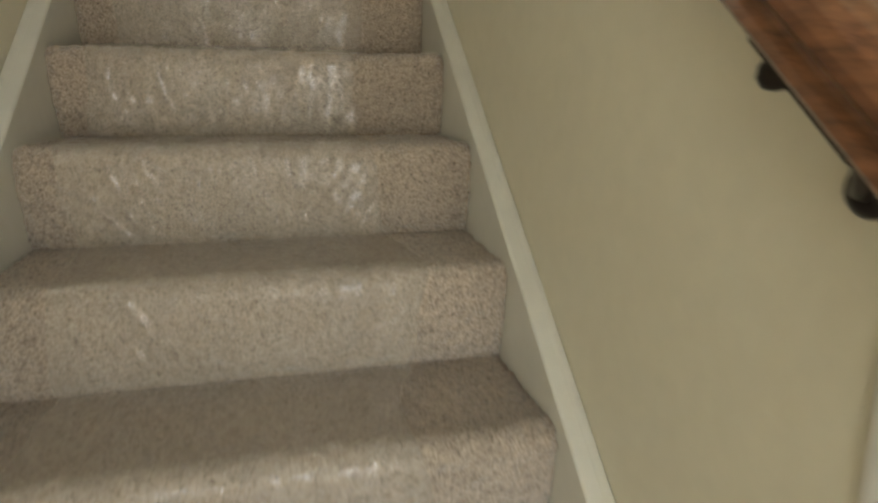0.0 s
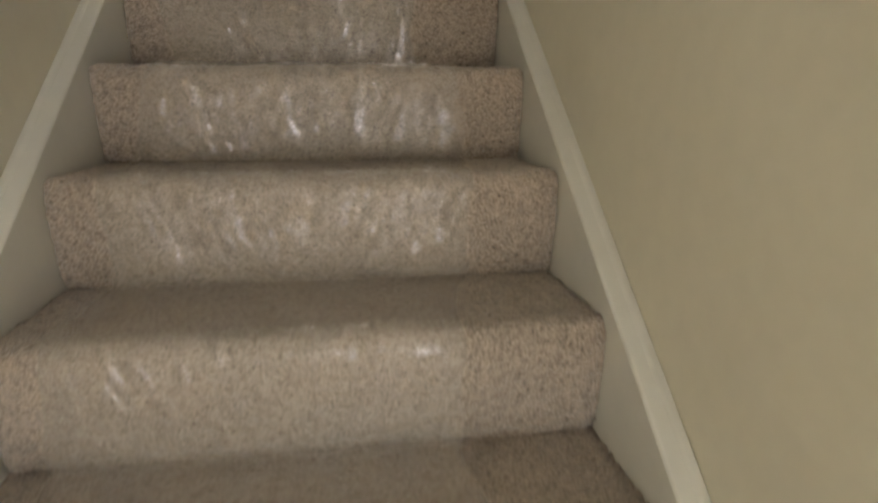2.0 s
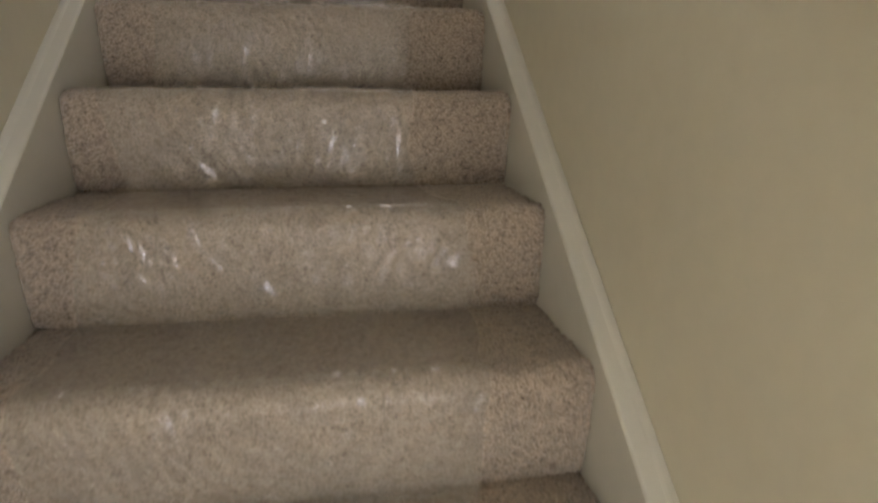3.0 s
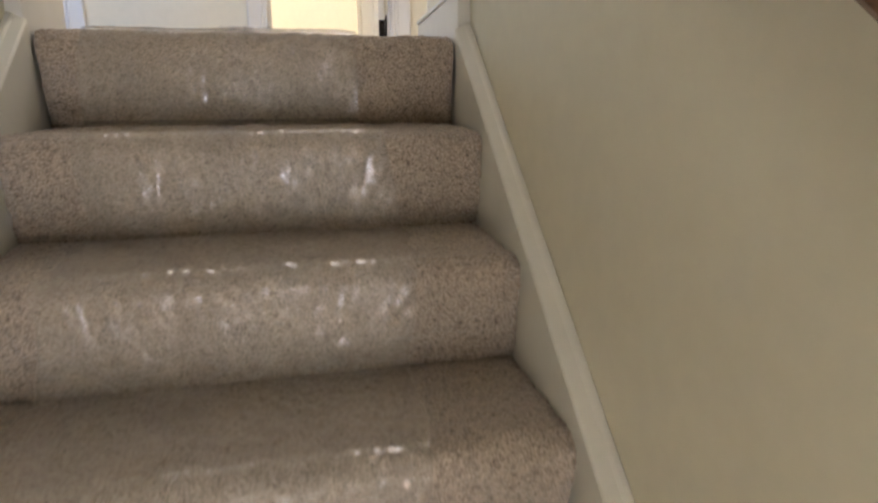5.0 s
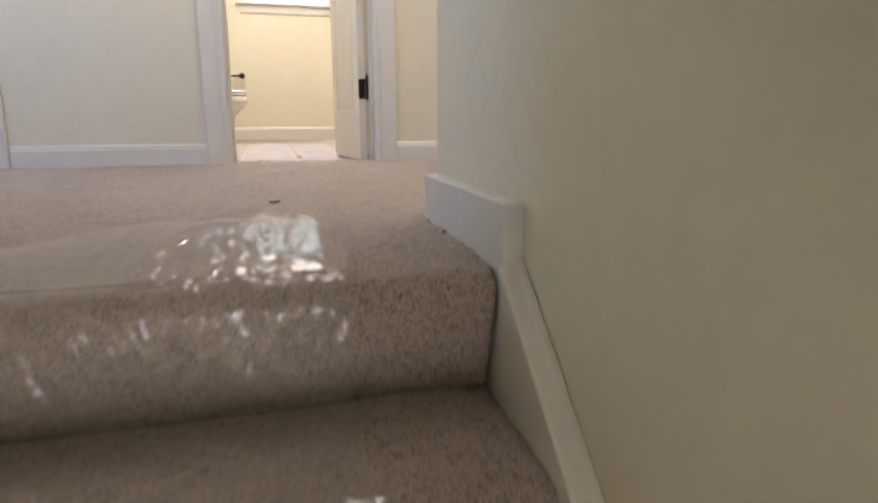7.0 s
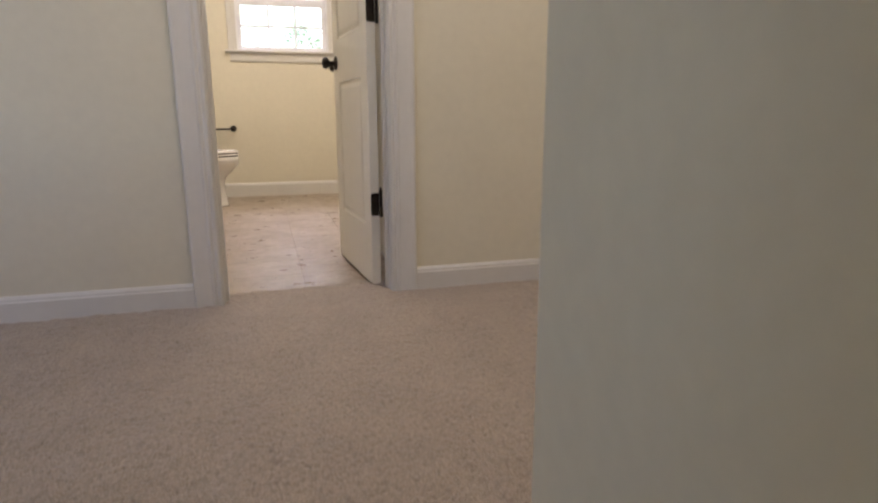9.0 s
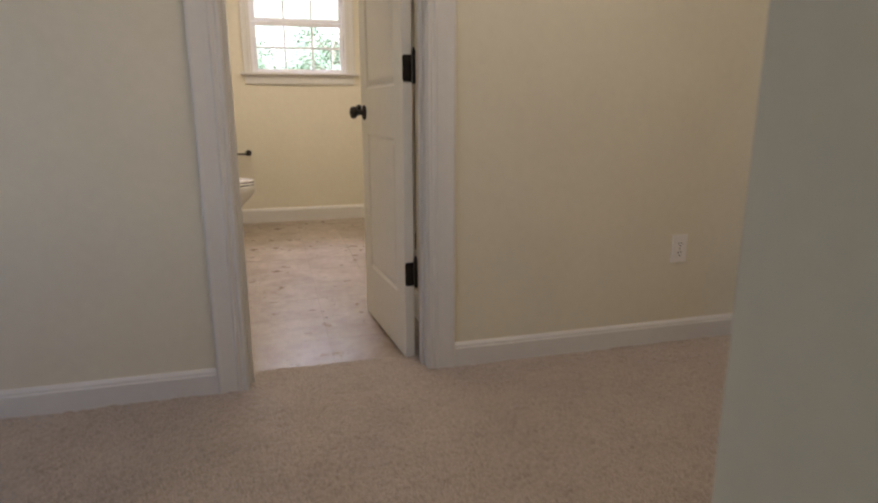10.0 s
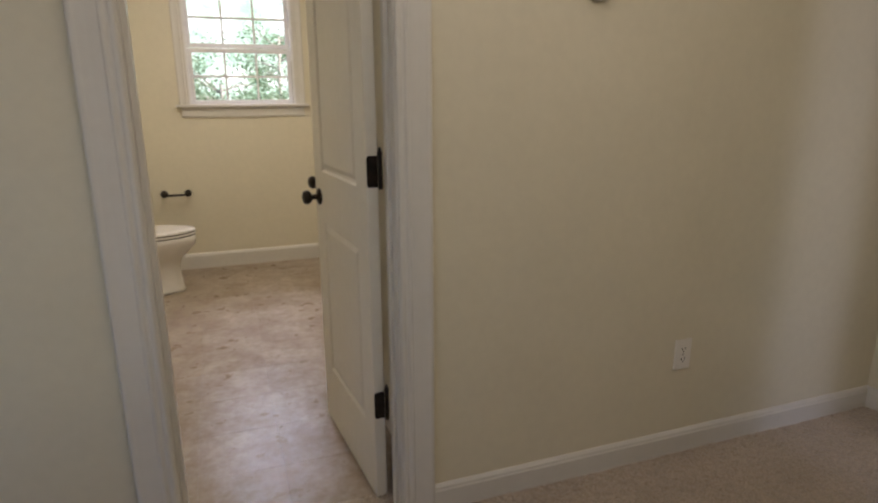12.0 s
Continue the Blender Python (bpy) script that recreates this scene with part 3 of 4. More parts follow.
def sash(name, y, z0, z1):
    s = part(name, boxes([(gx[0] - 0.030, gx[0], y, y + 0.028, z0 - 0.030, z1 + 0.030), (gx[3], gx[3] + 0.030, y, y + 0.028, z0 - 0.030, z1 + 0.030),
                          (gx[0], gx[3], y, y + 0.028, z0 - 0.030, z0), (gx[0], gx[3], y, y + 0.028, z1, z1 + 0.030)], 0.002), VINYL_FRAME, win)
    zm = (z0 + z1) / 2
    for x in gx[1:3]:
        part("muntin", box(x - 0.008, x + 0.008, y + 0.008, y + 0.020, z0, z1, bevel=0.001), VINYL_FRAME, s)
    for i in range(3):
        a, b = gx[i] + (0.008 if i else 0), gx[i + 1] - (0.008 if i < 2 else 0)
        part("muntin", box(a, b, y + 0.008, y + 0.020, zm - 0.008, zm + 0.008, bevel=0.001), VINYL_FRAME, s)
    pane = part("pane", box(gx[0], gx[3], y + 0.0215, y + 0.0245, z0, z1), GLASS, s)
    pane.visible_shadow = False
    return s


sash("lower_sash", YW + 0.028, 1.263, 1.602)
sash("upper_sash", YW + 0.062, 1.668, 2.030)
part("sash_lock", box(-0.085, -0.035, YW + 0.020, YW + 0.046, 1.6325, 1.645, bevel=0.003), VINYL_FRAME, win)
for sx, ux in ((WX0 + 0.006, -1), (WX1 - 0.006, 1)):
    bm = add_prism(bmesh.new(), [(p * 0.72, q) for p, q in CASING], (sx, YW, 1.232), (ux, 0, 0), (0, -1, 0), (0, 0, WZ1 - 1.232 + 0.0))
    part("casing", bm, TRIM, win)
bm = add_prism(bmesh.new(), [(p * 0.72, q) for p, q in CASING], (WX0 - 0.066, YW, WZ1 + 0.001), (0, 0, 1), (0, -1, 0), (WX1 - WX0 + 0.132, 0, 0))
part("head_casing", bm, TRIM, win)
part("stool", box(-0.536, 0.422, YW - 0.042, YW + 0.012, 1.212, 1.2315, bevel=0.005), TRIM, win)
part("apron", add_prism(bmesh.new(), [(0, 0), (0.010, 0), (0.014, 0.010), (0.014, 0.060), (0.018, 0.074), (0, 0.074)], (-0.500, YW, 1.137), (0, -1, 0), (0, 0, 1), (0.886, 0, 0)), TRIM, win)

# ---- bathroom: floor of square tiles ----
FZ = -0.018
bath_floor = structure("floor_bath", boxes([(XBL, XBR, YB + 0.021, YW, FZ - 0.12, FZ - 0.0018)]), GROUT, "stone-look bathroom floor in square tiles", "floor")
TS = 0.297


def tile_bmesh(w, d):
    bm = bmesh.new()
    add_box(bm, 0.0005, w - 0.0005, 0.0005, d - 0.0005, -0.006, 0.0)
    top = [e for e in bm.edges if all(v.co.z > -0.001 for v in e.verts)]
    bmesh.ops.bevel(bm, geom=top, offset=0.0007, segments=1, affect="EDGES")
    return bm


# ---- toilet ----
def egg(cx, cy, a, b, n=40, blunt=0.0):
    """Outline of a bowl, long axis in x, narrow end towards +x."""
    pts = []
    for i in range(n):
        t = 2 * math.pi * i / n
        c, s = math.cos(t), math.sin(t)
        pts.append((cx + a * c, cy + b * s * (1 - 0.16 * c)))
    return pts


def loft(rings, close=True):
    bm = bmesh.new()
    vs = [[bm.verts.new(p) for p in r] for r in rings]
    n = len(vs[0])
    for a, b in zip(vs, vs[1:]):
        for i in range(n):
            bm.faces.new((a[i], a[(i + 1) % n], b[(i + 1) % n], b[i]))
    if close:
        bm.faces.new(vs[0][::-1])
        bm.faces.new(vs[-1])
    bmesh.ops.recalc_face_normals(bm, faces=bm.faces)
    return bm


def toilet(m):
    t = thing("toilet", "white porcelain toilet with a closed lid beside the bathroom wall", "toilet", m)
    lv = [(0.000, -0.12, 0.268, 0.122), (0.020, -0.12, 0.268, 0.122), (0.035, -0.12, 0.262, 0.115), (0.10, -0.12, 0.254, 0.108), (0.18, -0.12, 0.250, 0.108),
          (0.23, -0.115, 0.258, 0.118), (0.28, -0.085, 0.282, 0.142), (0.325, -0.045, 0.285, 0.165), (0.360, -0.025, 0.272, 0.178), (0.385, -0.022, 0.270, 0.181), (0.392, -0.022, 0.264, 0.176)]
    part("bowl", loft([[(x, y, z) for x, y in egg(cx, 0, a, b)] for z, cx, a, b in lv]), PORCELAIN, t, smooth=True)
    flat = lambda z, a, b, c=-0.020: [(x, y, z) for x, y in egg(c, 0, a, b)]
    # solid dark layers carry the shade of the open gaps at seat and lid
    part("seat_gap", loft([flat(0.3915, 0.262, 0.175), flat(0.4015, 0.262, 0.175)]), GAP_SHADE, t, "dark filler coloured as the shade under the seat")
    part("seat", loft([flat(0.4010, 0.268, 0.180), flat(0.4025, 0.271, 0.183), flat(0.4120, 0.271, 0.183), flat(0.4135, 0.268, 0.180)]), PORCELAIN, t)
    part("gap", loft([flat(0.4130, 0.263, 0.176), flat(0.4225, 0.263, 0.176)]), GAP_SHADE, t, "dark filler coloured as the shade under the lid")
    part("lid", loft([flat(0.4220, 0.268, 0.180), flat(0.4235, 0.271, 0.183), flat(0.4320, 0.271, 0.183), flat(0.4370, 0.264, 0.177), flat(0.4415, 0.22, 0.14)]), PORCELAIN, t)
    tank = bmesh.new()
    add_box(tank, -0.51, -0.325, -0.225, 0.225, 0.385, 0.735, bevel=0.018)
    part("tank", tank, PORCELAIN, t, smooth=False)
    part("tank_lid", box(-0.515, -0.315, -0.235, 0.235, 0.737, 0.770, bevel=0.010), PORCELAIN, t)
    lever = bmesh.new()
    add_tube(lever, [(-0.318, -0.16, 0.67), (-0.300, -0.16, 0.67), (-0.296, -0.10, 0.662)], 0.006, 10)
    part("lever", lever, STEEL, t, "metal flush lever")
    return t


toilet(pose(-0.722, 4.835, FZ))

# toilet paper holder on the window wall
tp = thing("paper_holder", "dark bronze toilet paper holder without a roll", "paper holder")
for x in (-0.520, -0.686):
    bm = bmesh.new()
    add_lathe(bm, [(0.001, 0.0), (0.026, 0.0), (0.026, 0.006), (0.018, 0.012), (0.010, 0.020), (0.010, 0.050), (0.016, 0.056), (0.019, 0.066), (0.016, 0.076), (0.001, 0.079)], pose(x, YW, 0.578, 90))
    part("post", bm, BRONZE, tp, smooth=True)
bm = add_tube(bmesh.new(), [(-0.680, YW - 0.062, 0.574), (-0.526, YW - 0.062, 0.574)], 0.008, 14)
part("roller", bm, BRONZE, tp, smooth=True)

# narrow linen closet door, ajar, behind the bathroom door
door_leaf("closet_door", "narrow white closet door standing ajar in the bathroom", 0.47, pose(0.280, 2.68, 0.010, 0, 0, -69.7))

# ---- hall: outlet, round detector ----
ol = thing("outlet", "white duplex electrical outlet on the cream wall", "outlet")
ox, oz = 1.2235, 0.3915
part("cover_plate", box(ox - 0.035, ox + 0.035, YD - 0.0055, YD, oz - 0.0575, oz + 0.0575, bevel=0.002), PLASTIC, ol)
for dz in (-0.0195, 0.0195):
    rc = part("receptacle", box(ox - 0.017, ox + 0.017, YD - 0.0075, YD - 0.0052, oz + dz - 0.0145, oz + dz + 0.0145, bevel=0.0008), PLASTIC, ol)
    # holes drawn as dark plates, their inner shade put into the colour
    for dx, w in ((-0.0065, 0.0028), (0.0065, 0.0028)):
        part("slot", box(ox + dx - w / 2, ox + dx + w / 2, YD - 0.0079, YD - 0.0074, oz + dz - 0.001, oz + dz + 0.008), GAP_SHADE, rc)
    part("slot", box(ox - 0.0025, ox + 0.0025, YD - 0.0079, YD - 0.0074, oz + dz - 0.010, oz + dz - 0.005), GAP_SHADE, rc)
bm = add_lathe(bmesh.new(), [(0.001, 0), (0.0035, 0), (0.003, 0.001), (0.001, 0.0012)], pose(ox, YD - 0.0055, oz, 90), 10)
part("screw", bm, STEEL, ol)

th = thing("thermostat", "round white thermostat on the hall wall", "thermostat")
bm = add_lathe(bmesh.new(), [(0.001, 0), (0.070, 0), (0.070, 0.012), (0.060, 0.020), (0.052, 0.034), (0.046, 0.038), (0.001, 0.038)], pose(0.785, YD, 1.625, 90), 36)
part("body", bm, PLASTIC, th, smooth=False)
bm = add_lathe(bmesh.new(), [(0.001, 0), (0.030, 0), (0.028, 0.003), (0.001, 0.0032)], pose(0.785, YD - 0.038, 1.625, 90), 30)
part("dial", bm, STEEL, th)

# ---- handrail on the stair wall ----
rail = thing("handrail", "brown stained oak handrail on dark wall brackets", "handrail")
RX = -0.040
low = lambda y: SL * (y + 0.03) + 0.800
prof = [(-0.020, 0.0), (0.020, 0.0), (0.024, 0.006), (0.022, 0.014), (0.0175, 0.020), (0.0175, 0.026), (0.027, 0.036), (0.0285, 0.046), (0.025, 0.057), (0.015, 0.065), (0.0, 0.068),
        (-0.015, 0.065), (-0.025, 0.057), (-0.0285, 0.046), (-0.027, 0.036), (-0.0175, 0.026), (-0.0175, 0.020), (-0.022, 0.014), (-0.024, 0.006)]
y0, y1 = -2.62, -0.16
part("rail", add_prism(bmesh.new(), prof, (RX, y0, low(y0)), (1, 0, 0), (0, 0, 1), (0, y1 - y0, low(y1) - low(y0))), WOOD, rail)
for by in (-2.385, -1.13, -0.30):
    zb = low(by) - 0.080
    br = part("bracket", add_tube(bmesh.new(), [(XR - 0.006, by, zb), (XR - 0.016, by - 0.003, zb + 0.001), (0.008, by - 0.014, zb + 0.008), (-0.014, by - 0.030, zb + 0.024), (RX + 0.003, by - 0.042, zb + 0.040), (RX, by - 0.045, low(by - 0.045) + 0.004)],
                                  [0.008, 0.008, 0.0075, 0.007, 0.007, 0.007], 12), BRONZE, rail, "dark metal wall bracket", smooth=True)
    bm = add_lathe(bmesh.new(), [(0.001, 0), (0.021, 0), (0.021, 0.004), (0.016, 0.010), (0.010, 0.014)], pose(XR, by, zb, 0, -90), 20)
    part("rosette", bm, BRONZE, br, smooth=True)
    bm = add_lathe(bmesh.new(), [(0.006, 0.0), (0.007, -0.010), (0.012, -0.017), (0.013, -0.025), (0.009, -0.032), (0.001, -0.034)], pose(RX + 0.004, by + 0.020, low(by + 0.020) + 0.001), 16)
    part("knob", bm, BRONZE, br, smooth=True)
    bm = bmesh.new()
    dd = Vector((0, 1, SL)).normalized()
    add_prism(bm, [(-0.012, -0.010), (0.012, -0.010), (0.012, -0.0005), (-0.012, -0.0005)], (RX, by - 0.055, low(by - 0.055)), (1, 0, 0), (0, 0, 1), dd * 0.115)
    part("saddle", bm, BRONZE, br)

# casing at the foot of the stair wall
part_ = part("trim", add_prism(bmesh.new(), CASING, (XR, -2.412, ZL), (0, -1, 0), (-1, 0, 0), (0, 0, 1.24)), TRIM)
tagged(part_, "white painted casing at the foot of the stair wall", "trim", kind="structure")


# ---- plastic film over the stair carpet ----
def lattice(seed, shape=(160, 160)):
    return np.random.default_rng(seed).uniform(-1, 1, shape)


def smooth_at(g, y, x):
    """Smooth random value of lattice g at any places."""
    y0, x0 = np.floor(y).astype(int), np.floor(x).astype(int)
    fy, fx = y - y0, x - x0
    fy, fx = fy * fy * (3 - 2 * fy), fx * fx * (3 - 2 * fx)
    a, b = g.shape
    c = lambda i, j: g[(y0 + i) % a, (x0 + j) % b]
    return c(0, 0) * (1 - fy) * (1 - fx) + c(1, 0) * fy * (1 - fx) + c(0, 1) * (1 - fy) * fx + c(1, 1) * fy * fx


def film_line():
    pts = [(0.44 - 0.44 * s, 0.0035 - 0.008 * math.exp(-(0.44 - 0.44 * s) / 0.12)) for s in np.linspace(0, 1, 40)]
    for k in range(N - 1):
        yr, zt = -G * k, -R * k - (0 if k else 0.009)
        seg = step_profile(yr, zt, yr + (G - 0.012 if k else 0.03), NOSE, 0.0035, 0.016, DROP if k else 0.0)[(1 if k else 3):-2]
        pts += [tuple(p) for p in seg]
    return even(np.array(pts), 0.0050)


fl = film_line()
sm = fl.copy()
for _ in range(5):
    sm[1:-1] = (sm[:-2] + 2 * sm[1:-1] + sm[2:]) / 4
fn = side_normals(sm)
n, q = len(fl), 440
d = np.arange(n) * 0.0050
ed = lambda seed, step: smooth_at(lattice(seed), d / step, 0 * d)
land = np.clip((0.44 - d) / 0.44, 0, 1)
left = -0.712 + 0.035 * ed(1, 0.33) + 0.008 * ed(2, 0.05) + 0.34 * np.clip(land - 0.35, 0, 1) ** 1.6
right = -0.165 + 0.045 * ed(3, 0.37) + 0.008 * ed(4, 0.06) + 0.02 * land - 0.13 * land ** 7
u = np.linspace(0, 1, q)
X = left[:, None] + (right - left)[:, None] * u[None]
S = d[:, None] + 0 * X
up = np.clip(np.abs(fn[:, 1]), 0, 1)[:, None]            # 1 on treads, 0 on risers
riser = 1 - up ** 8
fan = 0.5 * smooth_at(lattice(5), S / 0.16, X / 0.14) + 0.35 * (X + 0.45)
lean = X + fan * 0.22 * np.sin(S / 0.406 * 2 * math.pi)
ridge = np.zeros((n, q))
for seed, wide, long, amp in ((21, 0.030, 0.13, 0.0026), (22, 0.016, 0.10, 0.0016), (23, 0.009, 0.07, 0.0006)):
    v0 = smooth_at(lattice(seed), S / long, lean / wide + 0.6 * smooth_at(lattice(seed + 9), S / 0.07, X / 0.07))
    gate = np.clip(0.35 + 1.2 * smooth_at(lattice(seed + 20), S / 0.13, X / 0.11), 0, 1)
    ridge += amp * gate * (0.5 + 0.5 * v0)
H = 0.0004 + ridge * (0.12 + 0.88 * riser) + 0.0010 * (0.5 + 0.5 * smooth_at(lattice(31), S / 0.09, X / 0.07))
H += riser * 0.0026 * (0.5 + 0.5 * smooth_at(lattice(34), S / 0.06, lean / 0.032))
# trapped air over the landing: a low pillow with swirling folds inside an arched rim
Y = 0.44 - S
rad = np.hypot((X + 0.318) / 0.165, (Y + 0.03) / 0.44) + 0.07 * smooth_at(lattice(33), S / 0.05, X / 0.04)
inside = np.clip((1.05 - rad) / 0.15, 0, 1) * np.clip((Y + 0.03) / 0.05, 0, 1)
H += inside * (0.003 + 0.036 * np.clip(Y, 0, 0.4))
turn = 2.6 * (X + 0.318)
for seed, sx, sy, amp in ((41, 0.030, 0.10, 0.0012), (42, 0.015, 0.07, 0.0006), (43, 0.008, 0.045, 0.00022)):
    wx = X + turn * (Y - 0.15) + 0.018 * smooth_at(lattice(seed + 5), S / 0.07, X / 0.05)
    wy = S + 0.02 * smooth_at(lattice(seed + 7), S / 0.05, X / 0.04)
    v0 = smooth_at(lattice(seed), wy / sy, wx / sx)
    H += inside * amp * (1 - 1.6 * np.abs(v0))
for r0, amp in ((0.97, 0.0030), (0.76, 0.0011), (1.24, 0.0016)):
    H += amp * np.clip(1 - (np.abs(rad - r0) / 0.075) ** 2, 0, 1) ** 2 * np.clip(Y / 0.06, 0, 1) * np.clip(0.7 + 0.9 * smooth_at(lattice(int(60 + 10 * r0)), S / 0.09, X / 0.06), 0, 1)
# fine pleats that fan out over the landing towards the nosing
ray_x = (X + 0.30) / np.maximum(0.75 - Y, 0.2)
on_land = np.clip((Y + 0.05) / 0.05, 0, 1)
for seed, wide, long, amp in ((51, 0.045, 0.16, 0.0011), (52, 0.021, 0.10, 0.0007), (53, 0.012, 0.07, 0.0004)):
    v0 = smooth_at(lattice(seed), S / long, ray_x / wide + 0.5 * smooth_at(lattice(seed + 4), S / 0.06, X / 0.05))
    gate = np.clip(0.6 + 0.9 * smooth_at(lattice(seed + 30), S / 0.12, X / 0.09), 0, 1)
    H += on_land * gate * amp * np.clip(1 - 1.7 * np.abs(v0), 0, 1)
# single creases: down the risers they draw together towards the foot
crng = np.random.default_rng(77)
on_riser = np.flatnonzero(riser[:, 0] > 0.75)
for i in range(2300):
    if i < 70:                                   # on the landing they fan out from the far edge
        s0, x0 = crng.uniform(0.05, 0.46), crng.uniform(-0.62, -0.18)
        slant = 1.1 * (x0 + 0.36) * crng.uniform(0.2, 1.8) + crng.normal(0, 0.30)
        ln, wd, hh = crng.uniform(0.03, 0.13), crng.uniform(0.005, 0.011), crng.uniform(0.0002, 0.0009)
    else:
        s0 = d[on_riser[crng.integers(len(on_riser))]] - 0.010
        x0 = crng.uniform(-0.70, -0.17) if i % 3 else -0.33 + 0.10 * crng.normal()
        slant = -2.0 * (x0 + 0.42) + crng.normal(0, 0.30)
        ln, wd, hh = crng.uniform(0.026, 0.080), crng.uniform(0.0042, 0.0090), crng.uniform(0.0005, 0.0024)
    r0, r1 = max(0, int((s0 - ln) / 0.005)), min(n, int((s0 + ln) / 0.005) + 1)
    if r1 - r0 < 3:
        continue
    ds = d[r0:r1, None] - s0
    dx = X[r0:r1] - x0 - slant * ds - 2.0 * ds * ds * (1 if i % 2 else -1)
    H[r0:r1] += hh * np.clip(1 - (ds / ln) ** 2, 0, 1) * np.clip(1 - (dx / wd) ** 2, 0, 1) ** 2
edge = np.minimum(np.minimum(u, 1 - u)[None] * 16, 1) * np.minimum(d[:, None] / 0.03, 1)
H = H * (0.3 + 0.7 * edge)
P = np.zeros((n, q, 3))
P[..., 0] = X
P[..., 1] = fl[:, :1] + fn[:, :1] * H
P[..., 2] = fl[:, 1:] + fn[:, 1:] * H
film = thing("plastic_film", "clear wrinkled plastic film laid over the stair carpet", "plastic film")
cut = int(0.66 / 0.0050)                        # the upper sheet ends at the foot of the first riser
for nm, rows in (("landing_sheet", P[:cut + 3]), ("stair_sheet", P[cut:] + np.array([0, -0.0004, 0.0004]))):
    new(nm, grid_mesh(nm, rows, FILM)).parent = film

# small flakes of debris on the floors
def debris(x, y, z, size, turn, label):
    bm = bmesh.new()
    bmesh.ops.create_icosphere(bm, subdivisions=2, radius=1.0)
    for v in bm.verts:
        j = 1 + 0.35 * noise.noise(v.co * 2.3 + Vector((turn, 0, 0)))
        v.co = Vector((v.co.x * size * j, v.co.y * size * 0.45 * j, v.co.z * size * 0.2 + 0.25 * size * v.co.x * v.co.x))
    tagged(part("debris", bm, DEBRIS, m=pose(x, y, z, 0, 0, turn)), label, "debris", "flakes of debris")


debris(-0.293, 0.675, 0.003, 0.015, 20, "small dark flake of debris on the carpet")
debris(-0.006, 0.214, 0.001, 0.008, 70, "tiny dark flake of debris beside the baseboard")
debris(-0.004, 0.330, 0.002, 0.006, 110, "tiny dark flake of debris beside the baseboard")
debris(-0.138, 2.742, FZ + 0.001, 0.009, 30, "small dark flake of debris on the bathroom floor")

# ---- outside: ground, trees, glowing backdrop ----
bm = bmesh.new()
bmesh.ops.create_grid(bm, x_segments=60, y_segments=60, size=60)
for v in bm.verts:
    v.co.z = -2.95 + 0.25 * noise.noise(v.co * 0.15)
tagged(part("ground", bm, SOIL, m=pose(0, 66.5, 0)), "ground under the trees", "ground", kind="structure")
# emissive sheet behind the trees; it also lights the bathroom
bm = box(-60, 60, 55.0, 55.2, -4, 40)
tagged(part("backdrop", bm, DISTANCE), "glowing backdrop of hazy sky and woods far off", "backdrop", kind="structure")


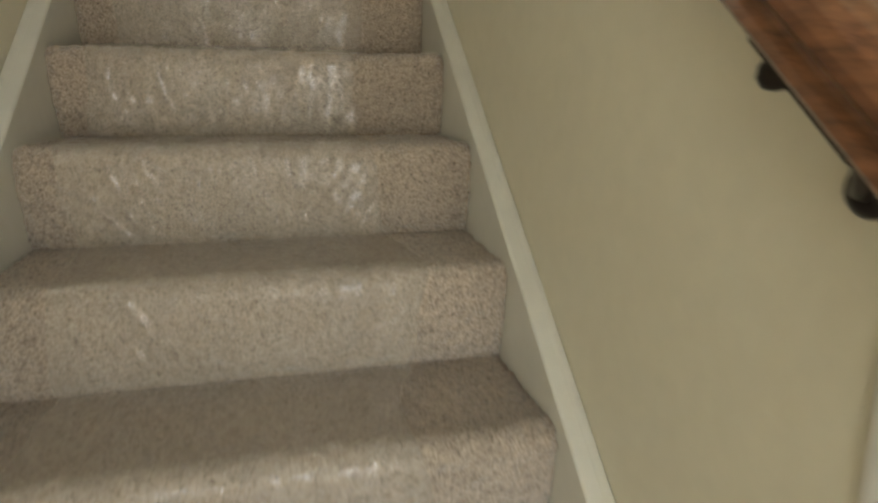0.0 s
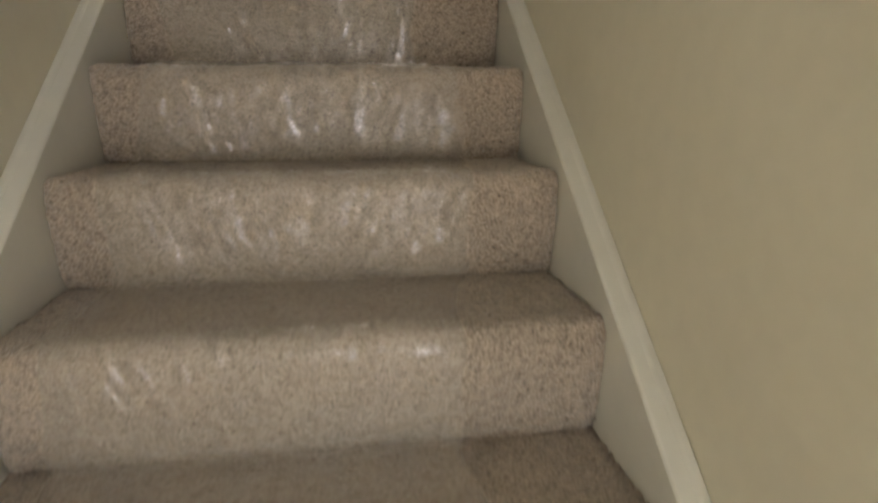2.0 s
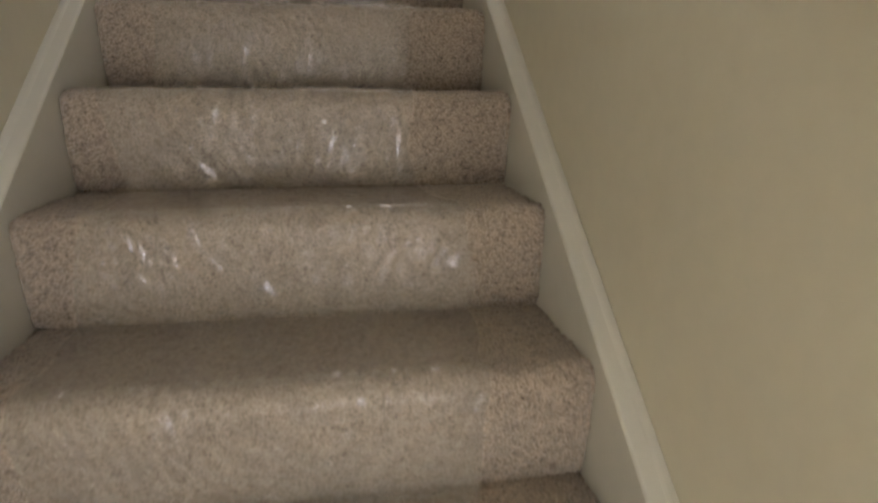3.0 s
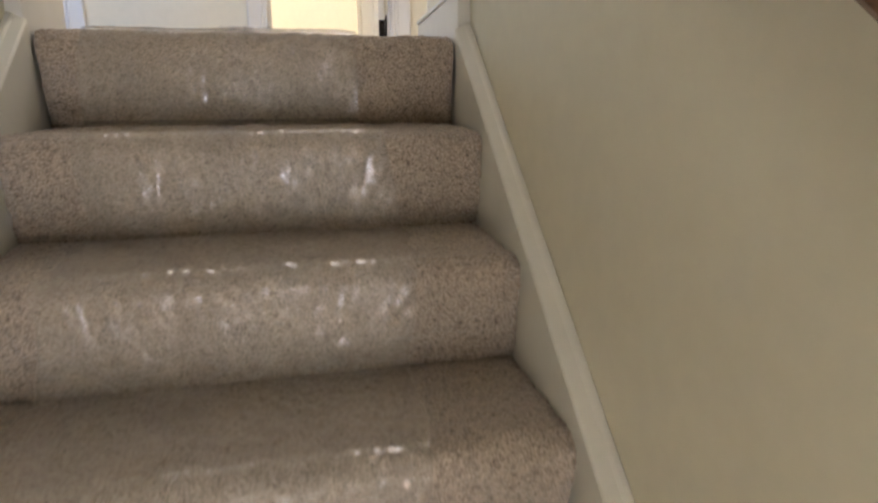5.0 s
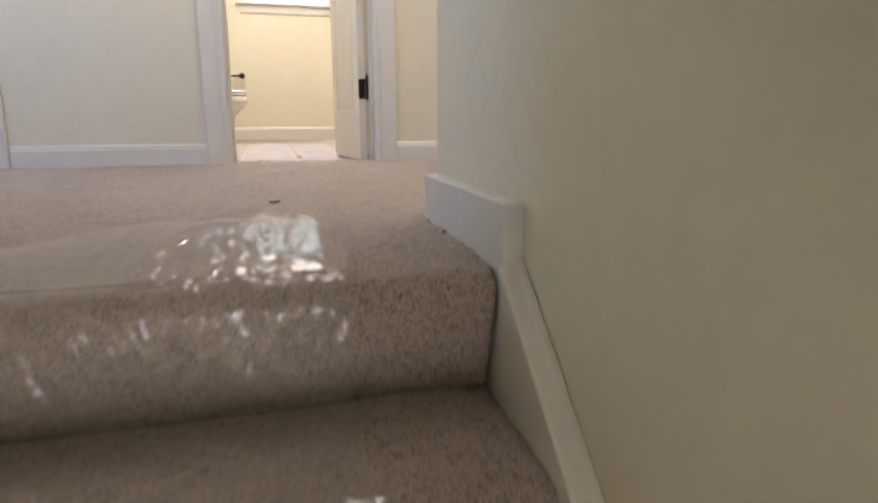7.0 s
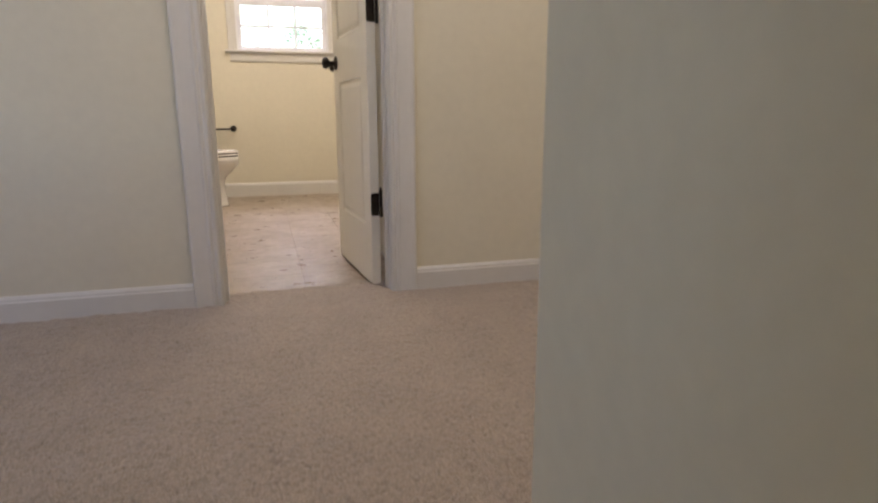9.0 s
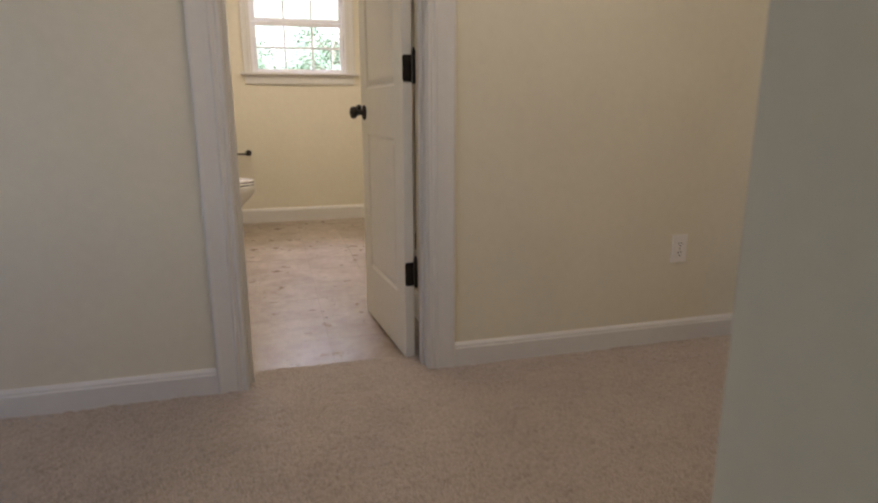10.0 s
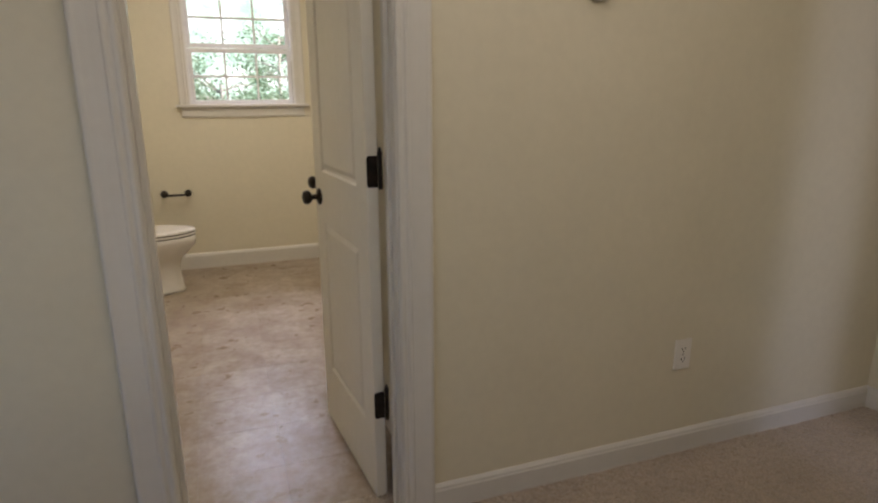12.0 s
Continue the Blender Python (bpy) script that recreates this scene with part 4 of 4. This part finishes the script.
def tree(x, y, height, spread, leaves, seed):
    t = thing("tree", "leafy green tree outside the bathroom window", "tree", pose(x, y, -2.95), group="trees outside")
    r = np.random.default_rng(seed)
    bm = bmesh.new()
    top = Vector((r.uniform(-0.4, 0.4), r.uniform(-0.3, 0.3), height * 0.8))
    stem = [Vector((0, 0, 0)).lerp(top, s) + Vector((0.10 * math.sin(5 * s + seed), 0.08 * math.cos(4 * s), 0)) for s in np.linspace(0, 1, 9)]
    add_tube(bm, stem, [0.11 * (1 - 0.8 * s) + 0.01 for s in np.linspace(0, 1, 9)], 9)
    tips = []
    for i in range(26):
        s = r.uniform(0.22, 0.98)
        base = Vector((0, 0, 0)).lerp(top, s)
        az, ln = r.uniform(0, 6.28), spread * r.uniform(0.45, 1.0) * (1.15 - 0.6 * s)
        end = base + Vector((ln * math.cos(az), ln * math.sin(az), ln * r.uniform(-0.1, 0.5)))
        mid = base.lerp(end, 0.5) + Vector((0, 0, 0.08 * ln))
        add_tube(bm, [base, mid, end], [0.03, 0.018, 0.006], 5)
        tips += [(mid, end)] * 3
    part("trunk", bm, BARK, t, "pale grey trunk and limbs", smooth=True)
    per = leaves // len(tips)
    V, F = [], []
    for mid, end in tips:
        c = np.array(mid.lerp(end, r.uniform(0.2, 1.1)))
        ctr = c + r.normal(0, 0.26, (per, 3)) * np.array([1.2, 1.2, 0.8])
        for p in ctr:
            s = r.uniform(0.028, 0.065)
            e = Euler(r.uniform(-1.2, 1.2, 3) + np.array([0, 0, r.uniform(0, 6.28)]))
            mt = e.to_matrix()
            k0 = len(V)
            for a, b, c_ in ((-1, 0, 0), (-0.2, -0.42, 0.08), (1, 0, 0), (-0.2, 0.42, 0.08)):
                V.append(Vector(p) + mt @ Vector((a * s, b * s, c_ * s)))
            F.append((k0, k0 + 1, k0 + 2, k0 + 3))
    me = bpy.data.meshes.new("crown")
    me.from_pydata(V, [], F)
    me.materials.append(LEAF)
    ob = new("crown", me)
    ob.parent = t
    return t


tree(-1.9, 11.5, 5.4, 2.0, 11200, 1)
tree(0.9, 12.2, 5.0, 2.0, 11200, 2)
tree(-3.8, 13.5, 6.2, 2.3, 9600, 3)
tree(-0.5, 14.5, 5.6, 2.4, 11200, 4)
tree(2.9, 14.5, 6.2, 2.3, 8000, 5)
tree(-1.6, 19.0, 7.2, 3.0, 9600, 6)
tree(-5.5, 18.0, 7.0, 2.9, 8000, 7)
tree(1.8, 19.5, 7.4, 3.0, 9600, 8)

# ---- tiles of the bathroom floor, last ----
x_first, y_first = -0.151, YB + 0.0225
shared = {}
xi = [x_first + TS * i for i in range(-4, 4)]
yj = [y_first + TS * j for j in range(12)]
for a in xi:
    x0, x1 = max(a, XBL), min(a + TS, XBR)
    if x1 - x0 < 0.02:
        continue
    for b in yj:
        y0, y1 = b, min(b + TS, YW)
        if y1 - y0 < 0.02:
            continue
        key = (round(x1 - x0, 3), round(y1 - y0, 3))
        if key not in shared:
            shared[key] = mesh_of("tile", tile_bmesh(*key), VINYL)
        ob = new("tile", shared[key])
        ob.location = (x0, y0, FZ)
        ob.parent = bath_floor
